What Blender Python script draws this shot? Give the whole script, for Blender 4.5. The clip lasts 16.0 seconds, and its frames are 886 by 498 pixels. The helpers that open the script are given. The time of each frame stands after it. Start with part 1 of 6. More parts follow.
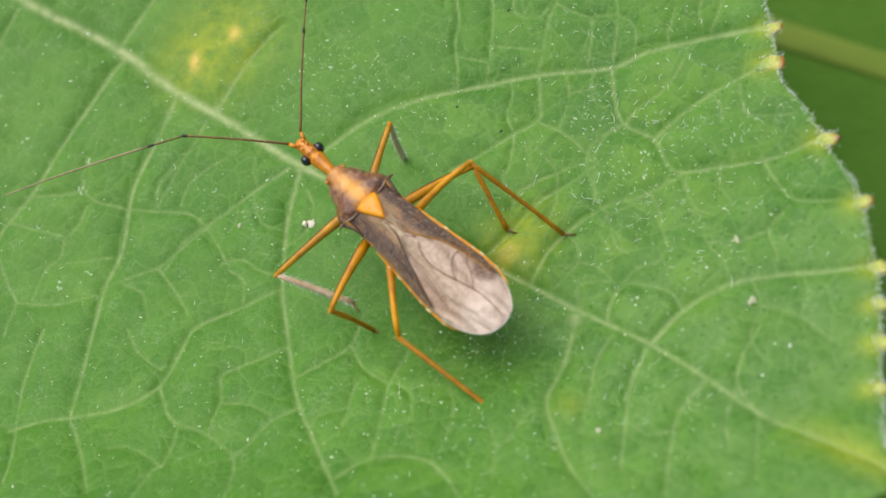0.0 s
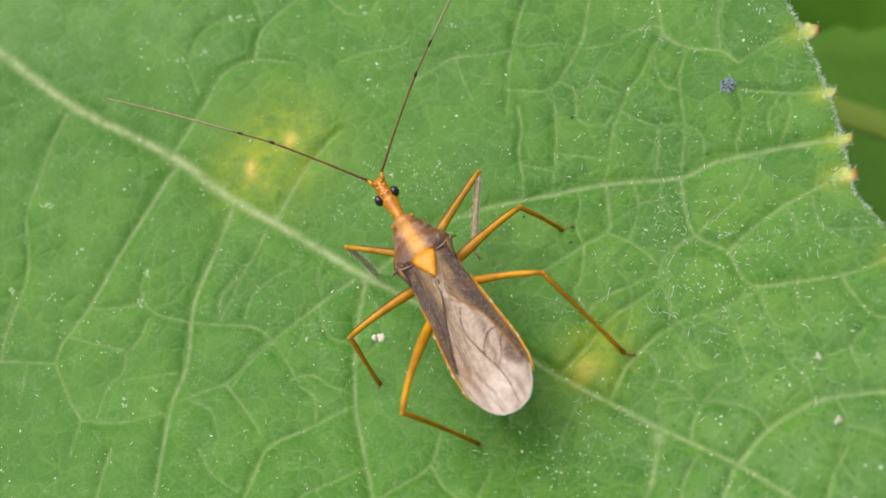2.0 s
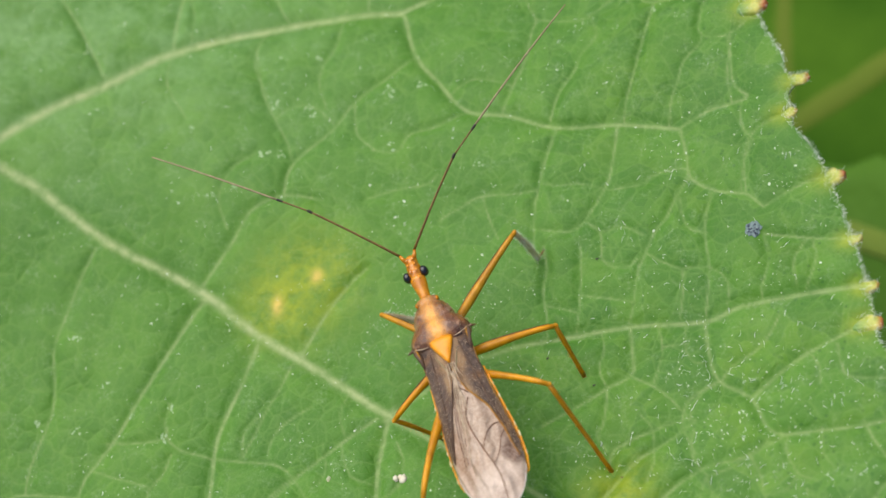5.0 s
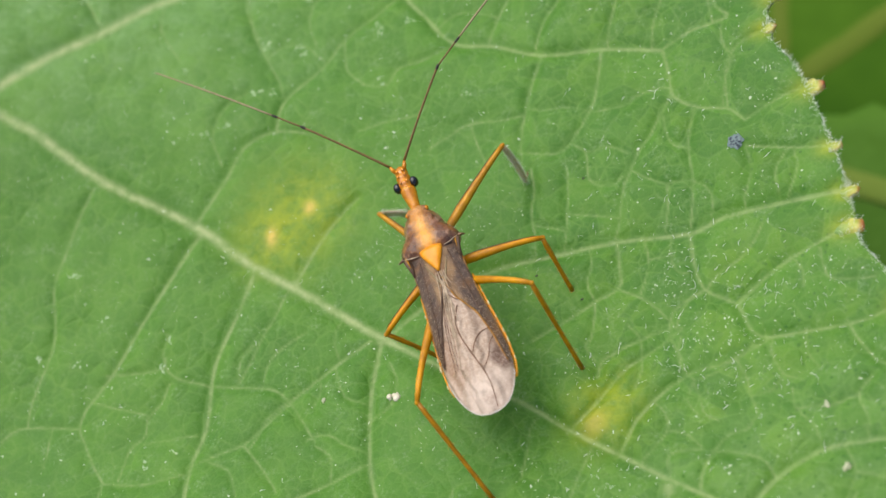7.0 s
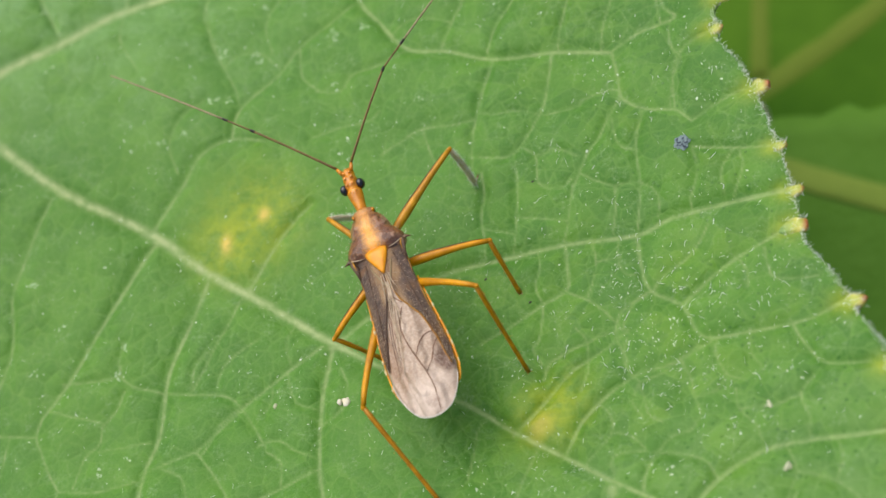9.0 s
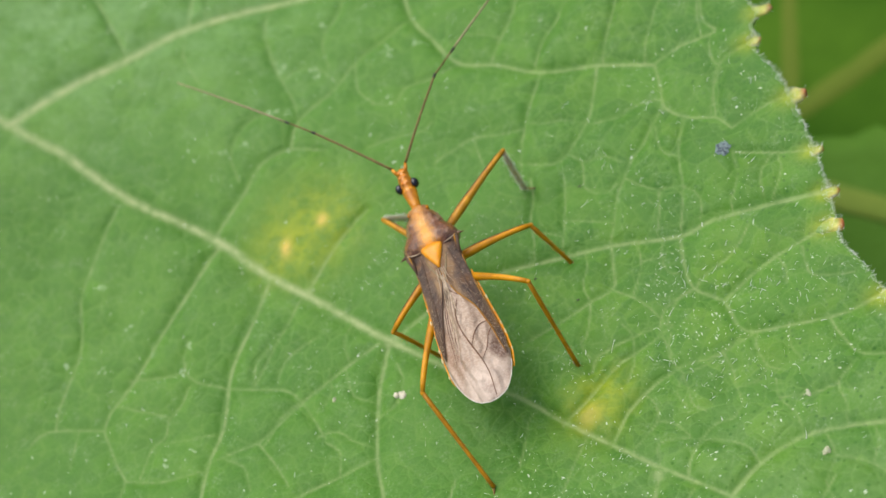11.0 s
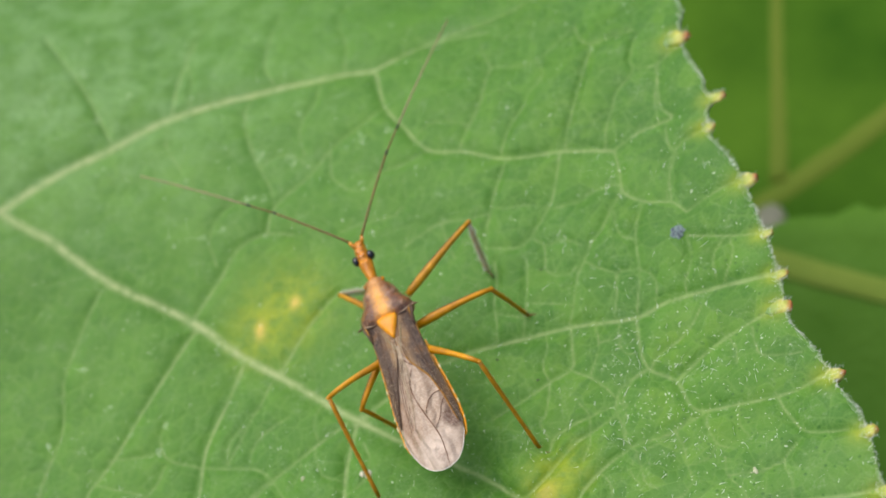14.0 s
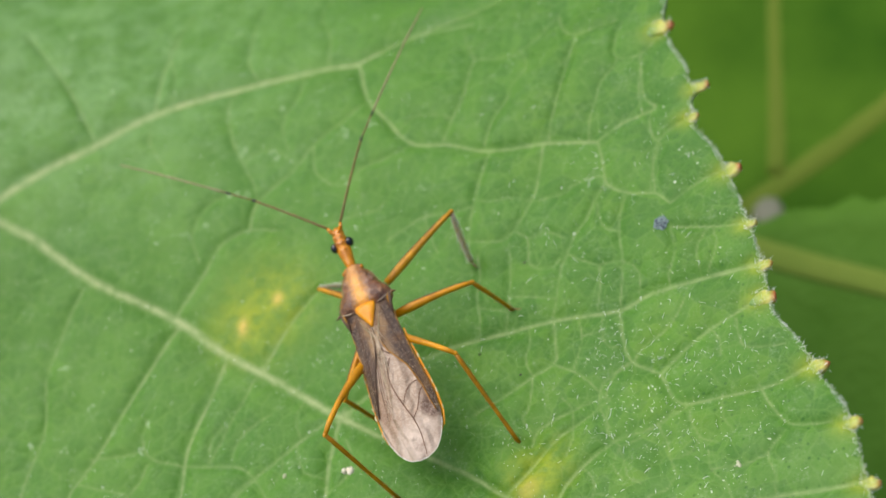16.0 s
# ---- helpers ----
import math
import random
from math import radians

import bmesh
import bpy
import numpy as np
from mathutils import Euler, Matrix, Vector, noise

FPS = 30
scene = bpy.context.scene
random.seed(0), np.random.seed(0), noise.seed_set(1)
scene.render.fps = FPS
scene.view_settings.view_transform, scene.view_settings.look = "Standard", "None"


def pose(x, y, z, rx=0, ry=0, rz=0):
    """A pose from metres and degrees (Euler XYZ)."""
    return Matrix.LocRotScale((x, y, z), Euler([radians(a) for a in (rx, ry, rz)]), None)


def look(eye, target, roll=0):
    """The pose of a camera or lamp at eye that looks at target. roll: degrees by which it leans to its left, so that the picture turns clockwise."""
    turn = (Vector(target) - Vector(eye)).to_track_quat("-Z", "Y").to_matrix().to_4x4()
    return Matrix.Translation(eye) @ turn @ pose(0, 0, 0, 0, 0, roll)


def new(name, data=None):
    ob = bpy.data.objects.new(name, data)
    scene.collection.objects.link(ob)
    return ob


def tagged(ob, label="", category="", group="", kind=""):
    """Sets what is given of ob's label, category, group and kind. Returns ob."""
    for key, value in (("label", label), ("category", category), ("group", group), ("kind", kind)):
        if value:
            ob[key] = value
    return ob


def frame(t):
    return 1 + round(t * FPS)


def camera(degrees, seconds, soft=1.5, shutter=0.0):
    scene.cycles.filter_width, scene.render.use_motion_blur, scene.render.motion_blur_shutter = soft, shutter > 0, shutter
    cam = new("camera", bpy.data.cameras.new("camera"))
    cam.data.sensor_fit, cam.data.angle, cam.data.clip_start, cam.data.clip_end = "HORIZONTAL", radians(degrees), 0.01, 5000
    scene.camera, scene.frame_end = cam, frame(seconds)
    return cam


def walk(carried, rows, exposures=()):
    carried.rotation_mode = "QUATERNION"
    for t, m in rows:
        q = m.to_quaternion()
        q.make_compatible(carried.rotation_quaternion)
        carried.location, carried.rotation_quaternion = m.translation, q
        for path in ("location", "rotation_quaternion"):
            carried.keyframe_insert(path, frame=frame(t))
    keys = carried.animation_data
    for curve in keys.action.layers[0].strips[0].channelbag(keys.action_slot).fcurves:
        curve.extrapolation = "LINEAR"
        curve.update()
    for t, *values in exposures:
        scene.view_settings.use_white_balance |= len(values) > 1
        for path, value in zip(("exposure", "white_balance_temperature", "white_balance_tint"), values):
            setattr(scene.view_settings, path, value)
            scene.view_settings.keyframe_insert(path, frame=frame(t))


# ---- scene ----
MM = 0.001

# ---- camera and its path ----
cam = camera(28.0, 16.0)
cam.data.dof.use_dof = True
cam.data.dof.focus_distance = 0.0940
cam.data.dof.aperture_fstop = 46.0
walk(cam, [
    (0, pose(0.02793, -0.04553, 0.08081, 23.38, 17.48, 1.66)),
    (0.2, pose(0.02800, -0.04530, 0.08139, 23.46, 17.34, 1.87)),
    (0.3, pose(0.02849, -0.04548, 0.08136, 23.62, 17.44, 1.93)),
    (0.5, pose(0.02938, -0.04568, 0.08140, 23.43, 17.66, 1.62)),
    (0.7, pose(0.02790, -0.04547, 0.08126, 23.79, 17.29, 1.49)),
    (0.8, pose(0.02663, -0.04506, 0.08176, 23.64, 16.86, 1.16)),
    (1, pose(0.02532, -0.04393, 0.08228, 23.54, 16.46, 1.07)),
    (1.2, pose(0.02570, -0.04457, 0.08207, 23.70, 16.67, 0.94)),
    (1.3, pose(0.02580, -0.04498, 0.08170, 23.79, 16.94, 0.85)),
    (1.5, pose(0.02507, -0.04515, 0.08144, 23.73, 17.09, 0.71)),
    (1.7, pose(0.02320, -0.04272, 0.08329, 23.50, 16.51, 0.39)),
    (1.8, pose(0.02143, -0.04070, 0.08468, 23.06, 15.65, 0.17)),
    (2, pose(0.02135, -0.03930, 0.08525, 22.33, 15.78, -0.34)),
    (2.2, pose(0.02366, -0.03994, 0.08396, 22.72, 16.83, -0.09)),
    (2.3, pose(0.02404, -0.03987, 0.08389, 22.77, 17.00, -0.03)),
    (2.5, pose(0.02247, -0.03812, 0.08527, 22.62, 16.28, 0.17)),
    (2.7, pose(0.02357, -0.03997, 0.08381, 23.13, 16.92, 0.29)),
    (2.8, pose(0.02352, -0.04030, 0.08318, 22.96, 17.00, 0.23)),
    (3, pose(0.02426, -0.03912, 0.08286, 22.72, 17.37, 0.28)),
    (3.2, pose(0.02291, -0.03672, 0.08440, 24.25, 16.89, 0.80)),
    (3.3, pose(0.02166, -0.03655, 0.08513, 25.25, 16.19, 1.00)),
    (3.5, pose(0.02116, -0.03715, 0.08417, 24.99, 16.25, 0.76)),
    (3.7, pose(0.02142, -0.03589, 0.08400, 24.59, 16.44, 0.93)),
    (5.8, pose(0.02365, -0.04051, 0.08622, 26.45, 17.46, 0.56)),
    (6, pose(0.02364, -0.04154, 0.08500, 26.17, 17.69, 0.32)),
    (6.2, pose(0.02391, -0.04196, 0.08429, 26.30, 18.13, 0.26)),
    (6.3, pose(0.02361, -0.04234, 0.08456, 26.74, 17.93, 0.27)),
    (6.5, pose(0.02515, -0.04262, 0.08377, 26.30, 18.42, 0.08)),
    (6.7, pose(0.02505, -0.04343, 0.08307, 26.36, 18.59, 0.14)),
    (6.8, pose(0.02500, -0.04344, 0.08297, 26.34, 18.64, 0.12)),
    (7, pose(0.02499, -0.04333, 0.08354, 26.75, 18.67, 0.15)),
    (7.2, pose(0.02595, -0.04463, 0.08246, 26.67, 18.95, -0.02)),
    (7.3, pose(0.02636, -0.04459, 0.08249, 26.49, 19.09, -0.14)),
    (7.5, pose(0.02723, -0.04387, 0.08405, 26.75, 19.29, -0.19)),
    (7.7, pose(0.02770, -0.04438, 0.08338, 27.02, 19.40, -0.12)),
    (7.8, pose(0.02812, -0.04481, 0.08287, 26.94, 19.47, -0.14)),
    (8, pose(0.02852, -0.04553, 0.08076, 26.58, 19.90, -0.21)),
    (8.2, pose(0.02838, -0.04545, 0.08069, 27.08, 20.11, 0.06)),
    (8.3, pose(0.02840, -0.04462, 0.08139, 27.01, 19.91, 0.05)),
    (8.5, pose(0.02741, -0.04431, 0.08156, 27.24, 19.66, -0.10)),
    (8.7, pose(0.02622, -0.04548, 0.08119, 27.35, 19.71, -0.12)),
    (8.8, pose(0.02701, -0.04501, 0.08102, 27.30, 20.06, 0.07)),
    (9, pose(0.02927, -0.04361, 0.08205, 26.99, 19.93, -0.01)),
    (9.2, pose(0.02861, -0.04320, 0.08309, 27.19, 19.47, 0.00)),
    (9.3, pose(0.02805, -0.04365, 0.08318, 27.35, 19.42, 0.03)),
    (9.5, pose(0.02791, -0.04398, 0.08309, 27.64, 19.78, 0.21)),
    (9.7, pose(0.02794, -0.04436, 0.08447, 27.98, 19.59, 0.45)),
    (9.8, pose(0.02776, -0.04511, 0.08424, 28.07, 19.66, 0.39)),
    (10, pose(0.02770, -0.04693, 0.08436, 28.08, 19.89, 0.49)),
    (10.2, pose(0.02738, -0.04739, 0.08594, 28.08, 19.91, 0.40)),
    (12.3, pose(0.03116, -0.04984, 0.08102, 31.51, 22.32, 1.24)),
    (12.5, pose(0.03112, -0.04989, 0.07977, 31.83, 22.66, 1.16)),
    (12.7, pose(0.03219, -0.04994, 0.07903, 31.84, 22.82, 1.21)),
    (12.8, pose(0.03259, -0.04968, 0.07935, 31.65, 22.74, 1.22)),
    (13, pose(0.03349, -0.04872, 0.08053, 31.25, 22.65, 1.31)),
    (13.2, pose(0.03275, -0.04870, 0.08176, 31.28, 22.19, 1.34)),
    (13.3, pose(0.03283, -0.04916, 0.08241, 31.38, 22.15, 1.44)),
    (13.5, pose(0.03350, -0.05030, 0.08292, 31.38, 22.23, 1.44)),
    (13.7, pose(0.03360, -0.05061, 0.08343, 31.37, 22.19, 1.13)),
    (13.8, pose(0.03354, -0.05005, 0.08450, 31.34, 22.10, 1.07)),
    (14, pose(0.03414, -0.04919, 0.08659, 31.24, 21.91, 0.90)),
    (14.2, pose(0.03441, -0.05035, 0.08606, 30.92, 21.57, 0.64)),
    (14.3, pose(0.03514, -0.05052, 0.08583, 30.95, 22.01, 0.67)),
    (14.5, pose(0.03435, -0.05028, 0.08554, 31.26, 22.47, 0.89)),
    (14.7, pose(0.03466, -0.05033, 0.08522, 31.62, 22.50, 1.09)),
    (14.8, pose(0.03554, -0.04983, 0.08525, 31.50, 22.47, 0.96)),
    (15, pose(0.03676, -0.04950, 0.08530, 31.21, 22.40, 0.76)),
    (15.2, pose(0.03667, -0.04937, 0.08441, 31.00, 22.67, 0.68)),
    (15.3, pose(0.03668, -0.04892, 0.08409, 30.98, 22.74, 0.73)),
    (15.5, pose(0.03661, -0.04829, 0.08473, 30.92, 22.44, 0.63)),
    (15.7, pose(0.03667, -0.04853, 0.08434, 30.95, 22.78, 0.63)),
    (15.8, pose(0.03615, -0.04892, 0.08420, 31.28, 22.81, 0.76)),
    (16, pose(0.03571, -0.04893, 0.08459, 31.24, 22.71, 0.78)),
])

# ---- world and light: bright open shade under a thin cloud cover ----
SUN_ELEVATION, SUN_ROTATION = radians(66), radians(318)
world = bpy.data.worlds.new("sky")
scene.world = world
world.use_nodes = True
wt = world.node_tree
sky = wt.nodes.new("ShaderNodeTexSky")
sky.sky_type, sky.sun_disc = "NISHITA", False
sky.sun_elevation, sky.sun_rotation = SUN_ELEVATION, SUN_ROTATION
sky.air_density, sky.dust_density = 1.0, 4.0
wt.links.new(sky.outputs[0], wt.nodes["Background"].inputs[0])
wt.nodes["Background"].inputs[1].default_value = 0.130

sun_data = bpy.data.lights.new("sun", "SUN")
sun_data.energy, sun_data.angle, sun_data.color = 2.33, radians(84), (1.0, 0.97, 0.9)
sun = new("sun", sun_data)
sun_way = Vector((math.sin(SUN_ROTATION) * math.cos(SUN_ELEVATION), math.cos(SUN_ROTATION) * math.cos(SUN_ELEVATION), math.sin(SUN_ELEVATION)))
sun.matrix_world = look(sun_way * 5, (0, 0, 0))
scene.view_settings.exposure = 0.0


# ---- materials ----
class Nodes:
    """A small writer of node materials."""

    def __init__(self, name):
        self.mat = bpy.data.materials.new(name)
        self.mat.use_nodes = True
        self.tree = self.mat.node_tree
        self.bsdf = self.tree.nodes["Principled BSDF"]
        coords = self.tree.nodes.new("ShaderNodeTexCoord")
        self.place = coords.outputs["Object"]

    def put(self, kind, **values):
        node = self.tree.nodes.new(kind)
        for key, value in values.items():
            self.feed(node.inputs[key.replace("_", " ")], value)
        return node

    def feed(self, socket, value):
        if hasattr(value, "is_output"):
            self.tree.links.new(value, socket)
        else:
            socket.default_value = value

    def noise(self, per_mm, detail=4.0, rough=0.55, place=None):
        node = self.put("ShaderNodeTexNoise", Scale=per_mm * 1000, Detail=detail, Roughness=rough)
        self.tree.links.new(place or self.place, node.inputs["Vector"])
        return node.outputs["Fac"]

    def cells(self, per_mm, feature="F1", place=None, randomness=1.0):
        node = self.put("ShaderNodeTexVoronoi", Scale=per_mm * 1000, Randomness=randomness)
        node.feature = feature
        self.tree.links.new(place or self.place, node.inputs["Vector"])
        return node.outputs["Distance"]

    def cell_tint(self, per_mm, place=None):
        node = self.put("ShaderNodeTexVoronoi", Scale=per_mm * 1000)
        self.tree.links.new(place or self.place, node.inputs["Vector"])
        split = self.put("ShaderNodeSeparateXYZ")
        self.tree.links.new(node.outputs["Color"], split.inputs[0])
        return split.outputs[0]

    def ramp(self, value, low, high, a=0.0, b=1.0):
        node = self.put("ShaderNodeMapRange", From_Min=low, From_Max=high, To_Min=a, To_Max=b)
        self.feed(node.inputs["Value"], value)
        return node.outputs["Result"]

    def maths(self, how, a, b=0.0):
        node = self.tree.nodes.new("ShaderNodeMath")
        node.operation = how
        self.feed(node.inputs[0], a)
        self.feed(node.inputs[1], b)
        return node.outputs[0]

    def mix(self, fac, a, b):
        node = self.tree.nodes.new("ShaderNodeMix")
        node.data_type = "RGBA"
        self.feed(node.inputs[0], fac)
        self.feed(node.inputs[6], (*a, 1) if isinstance(a, tuple) else a)
        self.feed(node.inputs[7], (*b, 1) if isinstance(b, tuple) else b)
        return node.outputs[2]

    def attribute(self, name):
        node = self.tree.nodes.new("ShaderNodeAttribute")
        node.attribute_name = name
        return node.outputs["Fac"]

    def axis(self, which, place=None):
        node = self.put("ShaderNodeSeparateXYZ")
        self.tree.links.new(place or self.place, node.inputs[0])
        return node.outputs[which]

    def blob(self, x, y, rx, ry, place=None):
        """One at a point of the plan (millimetres), falling to nought at its radii."""
        a = self.maths("DIVIDE", self.maths("SUBTRACT", self.axis(0, place), x * MM), rx * MM)
        b = self.maths("DIVIDE", self.maths("SUBTRACT", self.axis(1, place), y * MM), ry * MM)
        return self.ramp(self.maths("ADD", self.maths("MULTIPLY", a, a), self.maths("MULTIPLY", b, b)), 0.2, 1.0, 1.0, 0.0)

    def warped(self, per_mm, amount_mm):
        node = self.put("ShaderNodeTexNoise", Scale=per_mm * 1000, Detail=2.0)
        self.tree.links.new(self.place, node.inputs["Vector"])
        centred = self.tree.nodes.new("ShaderNodeVectorMath")
        centred.operation = "SUBTRACT"
        self.tree.links.new(node.outputs["Color"], centred.inputs[0])
        centred.inputs[1].default_value = (0.5, 0.5, 0.5)
        scaled = self.tree.nodes.new("ShaderNodeVectorMath")
        scaled.operation = "SCALE"
        self.tree.links.new(centred.outputs[0], scaled.inputs[0])
        scaled.inputs["Scale"].default_value = amount_mm * MM
        total = self.tree.nodes.new("ShaderNodeVectorMath")
        self.tree.links.new(self.place, total.inputs[0])
        self.tree.links.new(scaled.outputs[0], total.inputs[1])
        return total.outputs[0]

    def bump(self, height, mm, strength=1.0):
        node = self.put("ShaderNodeBump", Strength=strength, Distance=mm * MM)
        self.feed(node.inputs["Height"], height)
        last = self.bsdf.inputs["Normal"]
        if last.is_linked:
            self.tree.links.new(last.links[0].from_socket, node.inputs["Normal"])
        self.tree.links.new(node.outputs[0], last)

    def done(self, colour, rough=0.5, **more):
        self.feed(self.bsdf.inputs["Base Color"], (*colour, 1) if isinstance(colour, tuple) else colour)
        self.feed(self.bsdf.inputs["Roughness"], rough)
        for key, value in more.items():
            self.feed(self.bsdf.inputs[key.replace("_", " ")], value)
        return self.mat


VEIN_GREEN = (0.37, 0.45, 0.19)


def leaf_skin():
    n = Nodes("leaf_skin")
    warp = n.warped(0.6, 0.5)
    net = n.cells(0.44, "DISTANCE_TO_EDGE", warp)
    small = n.warped(1.0, 0.45)
    areole = n.cells(0.95, "DISTANCE_TO_EDGE", small)
    fine = n.cells(1.5, "DISTANCE_TO_EDGE", n.warped(1.5, 0.25))
    blotch, mid, grain, dust = n.noise(0.10, 3), n.noise(0.7, 4), n.noise(9.0, 3), n.noise(2.2, 5, 0.7)
    green = n.mix(n.ramp(blotch, 0.35, 0.65), (0.055, 0.186, 0.007), (0.082, 0.230, 0.012))
    green = n.mix(n.ramp(mid, 0.35, 0.75, 0, 0.40), green, (0.110, 0.268, 0.028))
    green = n.mix(n.ramp(grain, 0.35, 0.8, 0, 0.30), green, (0.18, 0.325, 0.080))
    pores = n.cells(1.75)
    side = n.ramp(n.axis(0), 0.002, 0.016)
    green = n.mix(n.maths("MULTIPLY", side, n.ramp(pores, 0.10, 0.21, 0.85, 0.0)), green, (0.035, 0.13, 0.012))
    lime = n.maths("MULTIPLY", n.ramp(n.noise(0.22, 3), 0.46, 0.64), n.ramp(mid, 0.3, 0.6, 0.15, 0.45))
    # Yellow held back on the left half, to paint its bluish haze.
    lime = n.maths("MULTIPLY", lime, n.ramp(n.axis(0), -0.004, 0.012, 0.25, 1.0))
    green = n.mix(lime, green, (0.125, 0.255, 0.006))
    # Darker and lighter cells stand in for the shading of tilted facets.
    tint = n.maths("ADD", n.ramp(n.cell_tint(0.44, warp), 0.0, 1.0, 0.0, 0.6), n.ramp(n.cell_tint(1.5, n.warped(1.5, 0.25)), 0.0, 1.0, 0.0, 0.4))
    # Sky haze of the left half, painted as weaker cell contrast and relief.
    haze_fade = n.ramp(n.axis(0), -0.006, 0.008, 0.56, 1.0)
    green = n.mix(n.maths("MULTIPLY", haze_fade, n.ramp(tint, 0.25, 0.75, 0.62, 0.0)), green, (0.036, 0.142, 0.008))
    green = n.mix(n.maths("MULTIPLY", n.maths("MULTIPLY", haze_fade, n.ramp(n.axis(1), -0.022, -0.014, 0.3, 1.0)), n.ramp(net, 0.004, 0.040, 0.14, 0.0)), green, (0.21, 0.35, 0.10))
    shown = n.ramp(n.noise(0.35, 3), 0.36, 0.62, 0.25, 1.0)
    green = n.mix(n.maths("MULTIPLY", n.ramp(n.cell_tint(0.95, small), 0.2, 0.9, 0.30, 0.0), shown), green, (0.036, 0.145, 0.006))
    green = n.mix(n.maths("MULTIPLY", n.ramp(areole, 0.004, 0.085, 0.24, 0.0), shown), green, (0.19, 0.335, 0.075))
    green = n.mix(n.ramp(fine, 0.0, 0.06, 0.13, 0.0), green, (0.17, 0.32, 0.07))
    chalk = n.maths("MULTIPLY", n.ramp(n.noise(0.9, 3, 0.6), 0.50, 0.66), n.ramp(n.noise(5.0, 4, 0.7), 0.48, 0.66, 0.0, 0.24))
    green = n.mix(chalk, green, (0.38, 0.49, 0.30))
    green = n.mix(n.ramp(dust, 0.62, 0.74, 0, 0.22), green, (0.34, 0.45, 0.24))
    # Top left: sky sheen on the tilted blade painted in, with patchy bloom.
    pallor = n.maths("MULTIPLY", n.ramp(n.axis(0), -0.006, -0.022), n.ramp(n.axis(1), 0.008, 0.022))
    green = n.mix(n.maths("MULTIPLY", pallor, n.ramp(n.noise(0.45, 4, 0.65), 0.38, 0.62, 0.12, 0.60)), green, (0.20, 0.37, 0.125))
    # Lower right: paler and greyer between the pores.
    pallor = n.maths("MULTIPLY", n.ramp(n.axis(0), 0.003, 0.012), n.ramp(n.axis(1), -0.007, -0.015))
    pallor = n.maths("MULTIPLY", pallor, n.ramp(pores, 0.12, 0.24))
    green = n.mix(n.maths("MULTIPLY", pallor, n.ramp(n.noise(0.6, 4, 0.65), 0.38, 0.62, 0.04, 0.26)), green, (0.22, 0.36, 0.12))
    halo = n.attribute("spot")
    green = n.mix(n.maths("MULTIPLY", halo, n.ramp(n.noise(1.2, 4, 0.65), 0.36, 0.60, 0.35, 1.0)), green, (0.30, 0.37, 0.008))
    rim = n.attribute("rim")
    green = n.mix(n.maths("MULTIPLY", rim, n.ramp(dust, 0.3, 0.55, 0.5, 1.0)), green, (0.36, 0.42, 0.020))
    core = n.attribute("core")
    green = n.mix(n.maths("MULTIPLY", core, n.ramp(dust, 0.25, 0.5, 0.5, 1.0)), green, (0.66, 0.49, 0.10))
    vein = n.maths("MULTIPLY", n.attribute("vein"), n.ramp(n.noise(1.1, 4, 0.65), 0.36, 0.62, 0.40, 1.0))
    colour = n.mix(vein, green, VEIN_GREEN)
    n.bump(n.ramp(net, 0.0, 0.16), 0.04, n.maths("MULTIPLY", haze_fade, 0.35))
    n.bump(n.ramp(areole, 0.0, 0.30), 0.070, n.maths("MULTIPLY", shown, 0.65))
    n.bump(n.ramp(fine, 0.0, 0.2), 0.018, 0.7)
    n.bump(grain, 0.02, 0.8)
    n.bump(mid, 0.06, n.maths("MULTIPLY", haze_fade, 0.6))
    return n.done(colour, n.ramp(mid, 0.3, 0.7, 0.44, 0.56), Specular_IOR_Level=0.28)


def vein_skin():
    n = Nodes("vein_skin")
    grain = n.noise(5.0, 4)
    colour = n.mix(n.ramp(grain, 0.3, 0.75), VEIN_GREEN, (0.50, 0.56, 0.31))
    colour = n.mix(n.ramp(n.axis(0), 0.010, 0.024, 0.0, 0.8), colour, (0.52, 0.50, 0.10))
    n.bump(grain, 0.03, 0.7)
    return n.done(colour, 0.55)


def side_vein_skin():
    n = Nodes("side_vein_skin")
    grain = n.noise(4.0, 4)
    colour = n.mix(n.ramp(grain, 0.35, 0.7), (0.17, 0.31, 0.065), (0.36, 0.46, 0.19))
    n.bump(grain, 0.03, 0.7)
    return n.done(colour, 0.55)


def tooth_skin():
    n = Nodes("tooth_skin")
    colour = n.mix(n.ramp(n.noise(1.6, 3), 0.4, 0.62), (0.36, 0.44, 0.04), (0.66, 0.62, 0.14))
    base = n.ramp(n.axis(0), -0.0008, -0.0001)
    colour = n.mix(base, (0.13, 0.27, 0.03), colour)
    tip = n.ramp(n.axis(0), 0.00018, 0.00050)
    colour = n.mix(n.maths("MULTIPLY", tip, n.ramp(n.noise(2.5, 3), 0.25, 0.55)), colour, (0.42, 0.13, 0.03))
    n.bump(n.noise(3.0, 4), 0.16, 0.9)
    return n.done(colour, 0.32, Coat_Weight=0.3, Coat_Roughness=0.15)


def hair_white():
    n = Nodes("hair_white")
    return n.done((0.90, 0.94, 0.86), 0.5)


def plain_skin(name, dark, light, per_mm, rough=0.4, relief=0.02, **more):
    n = Nodes(name)
    grain = n.noise(per_mm, 5)
    large = n.noise(per_mm * 0.22, 3)
    colour = n.mix(n.ramp(grain, 0.3, 0.72), dark, light)
    colour = n.mix(n.ramp(large, 0.35, 0.7, 0.0, 0.5), colour, dark)
    n.bump(grain, relief, 0.8)
    return n.done(colour, rough, **more)


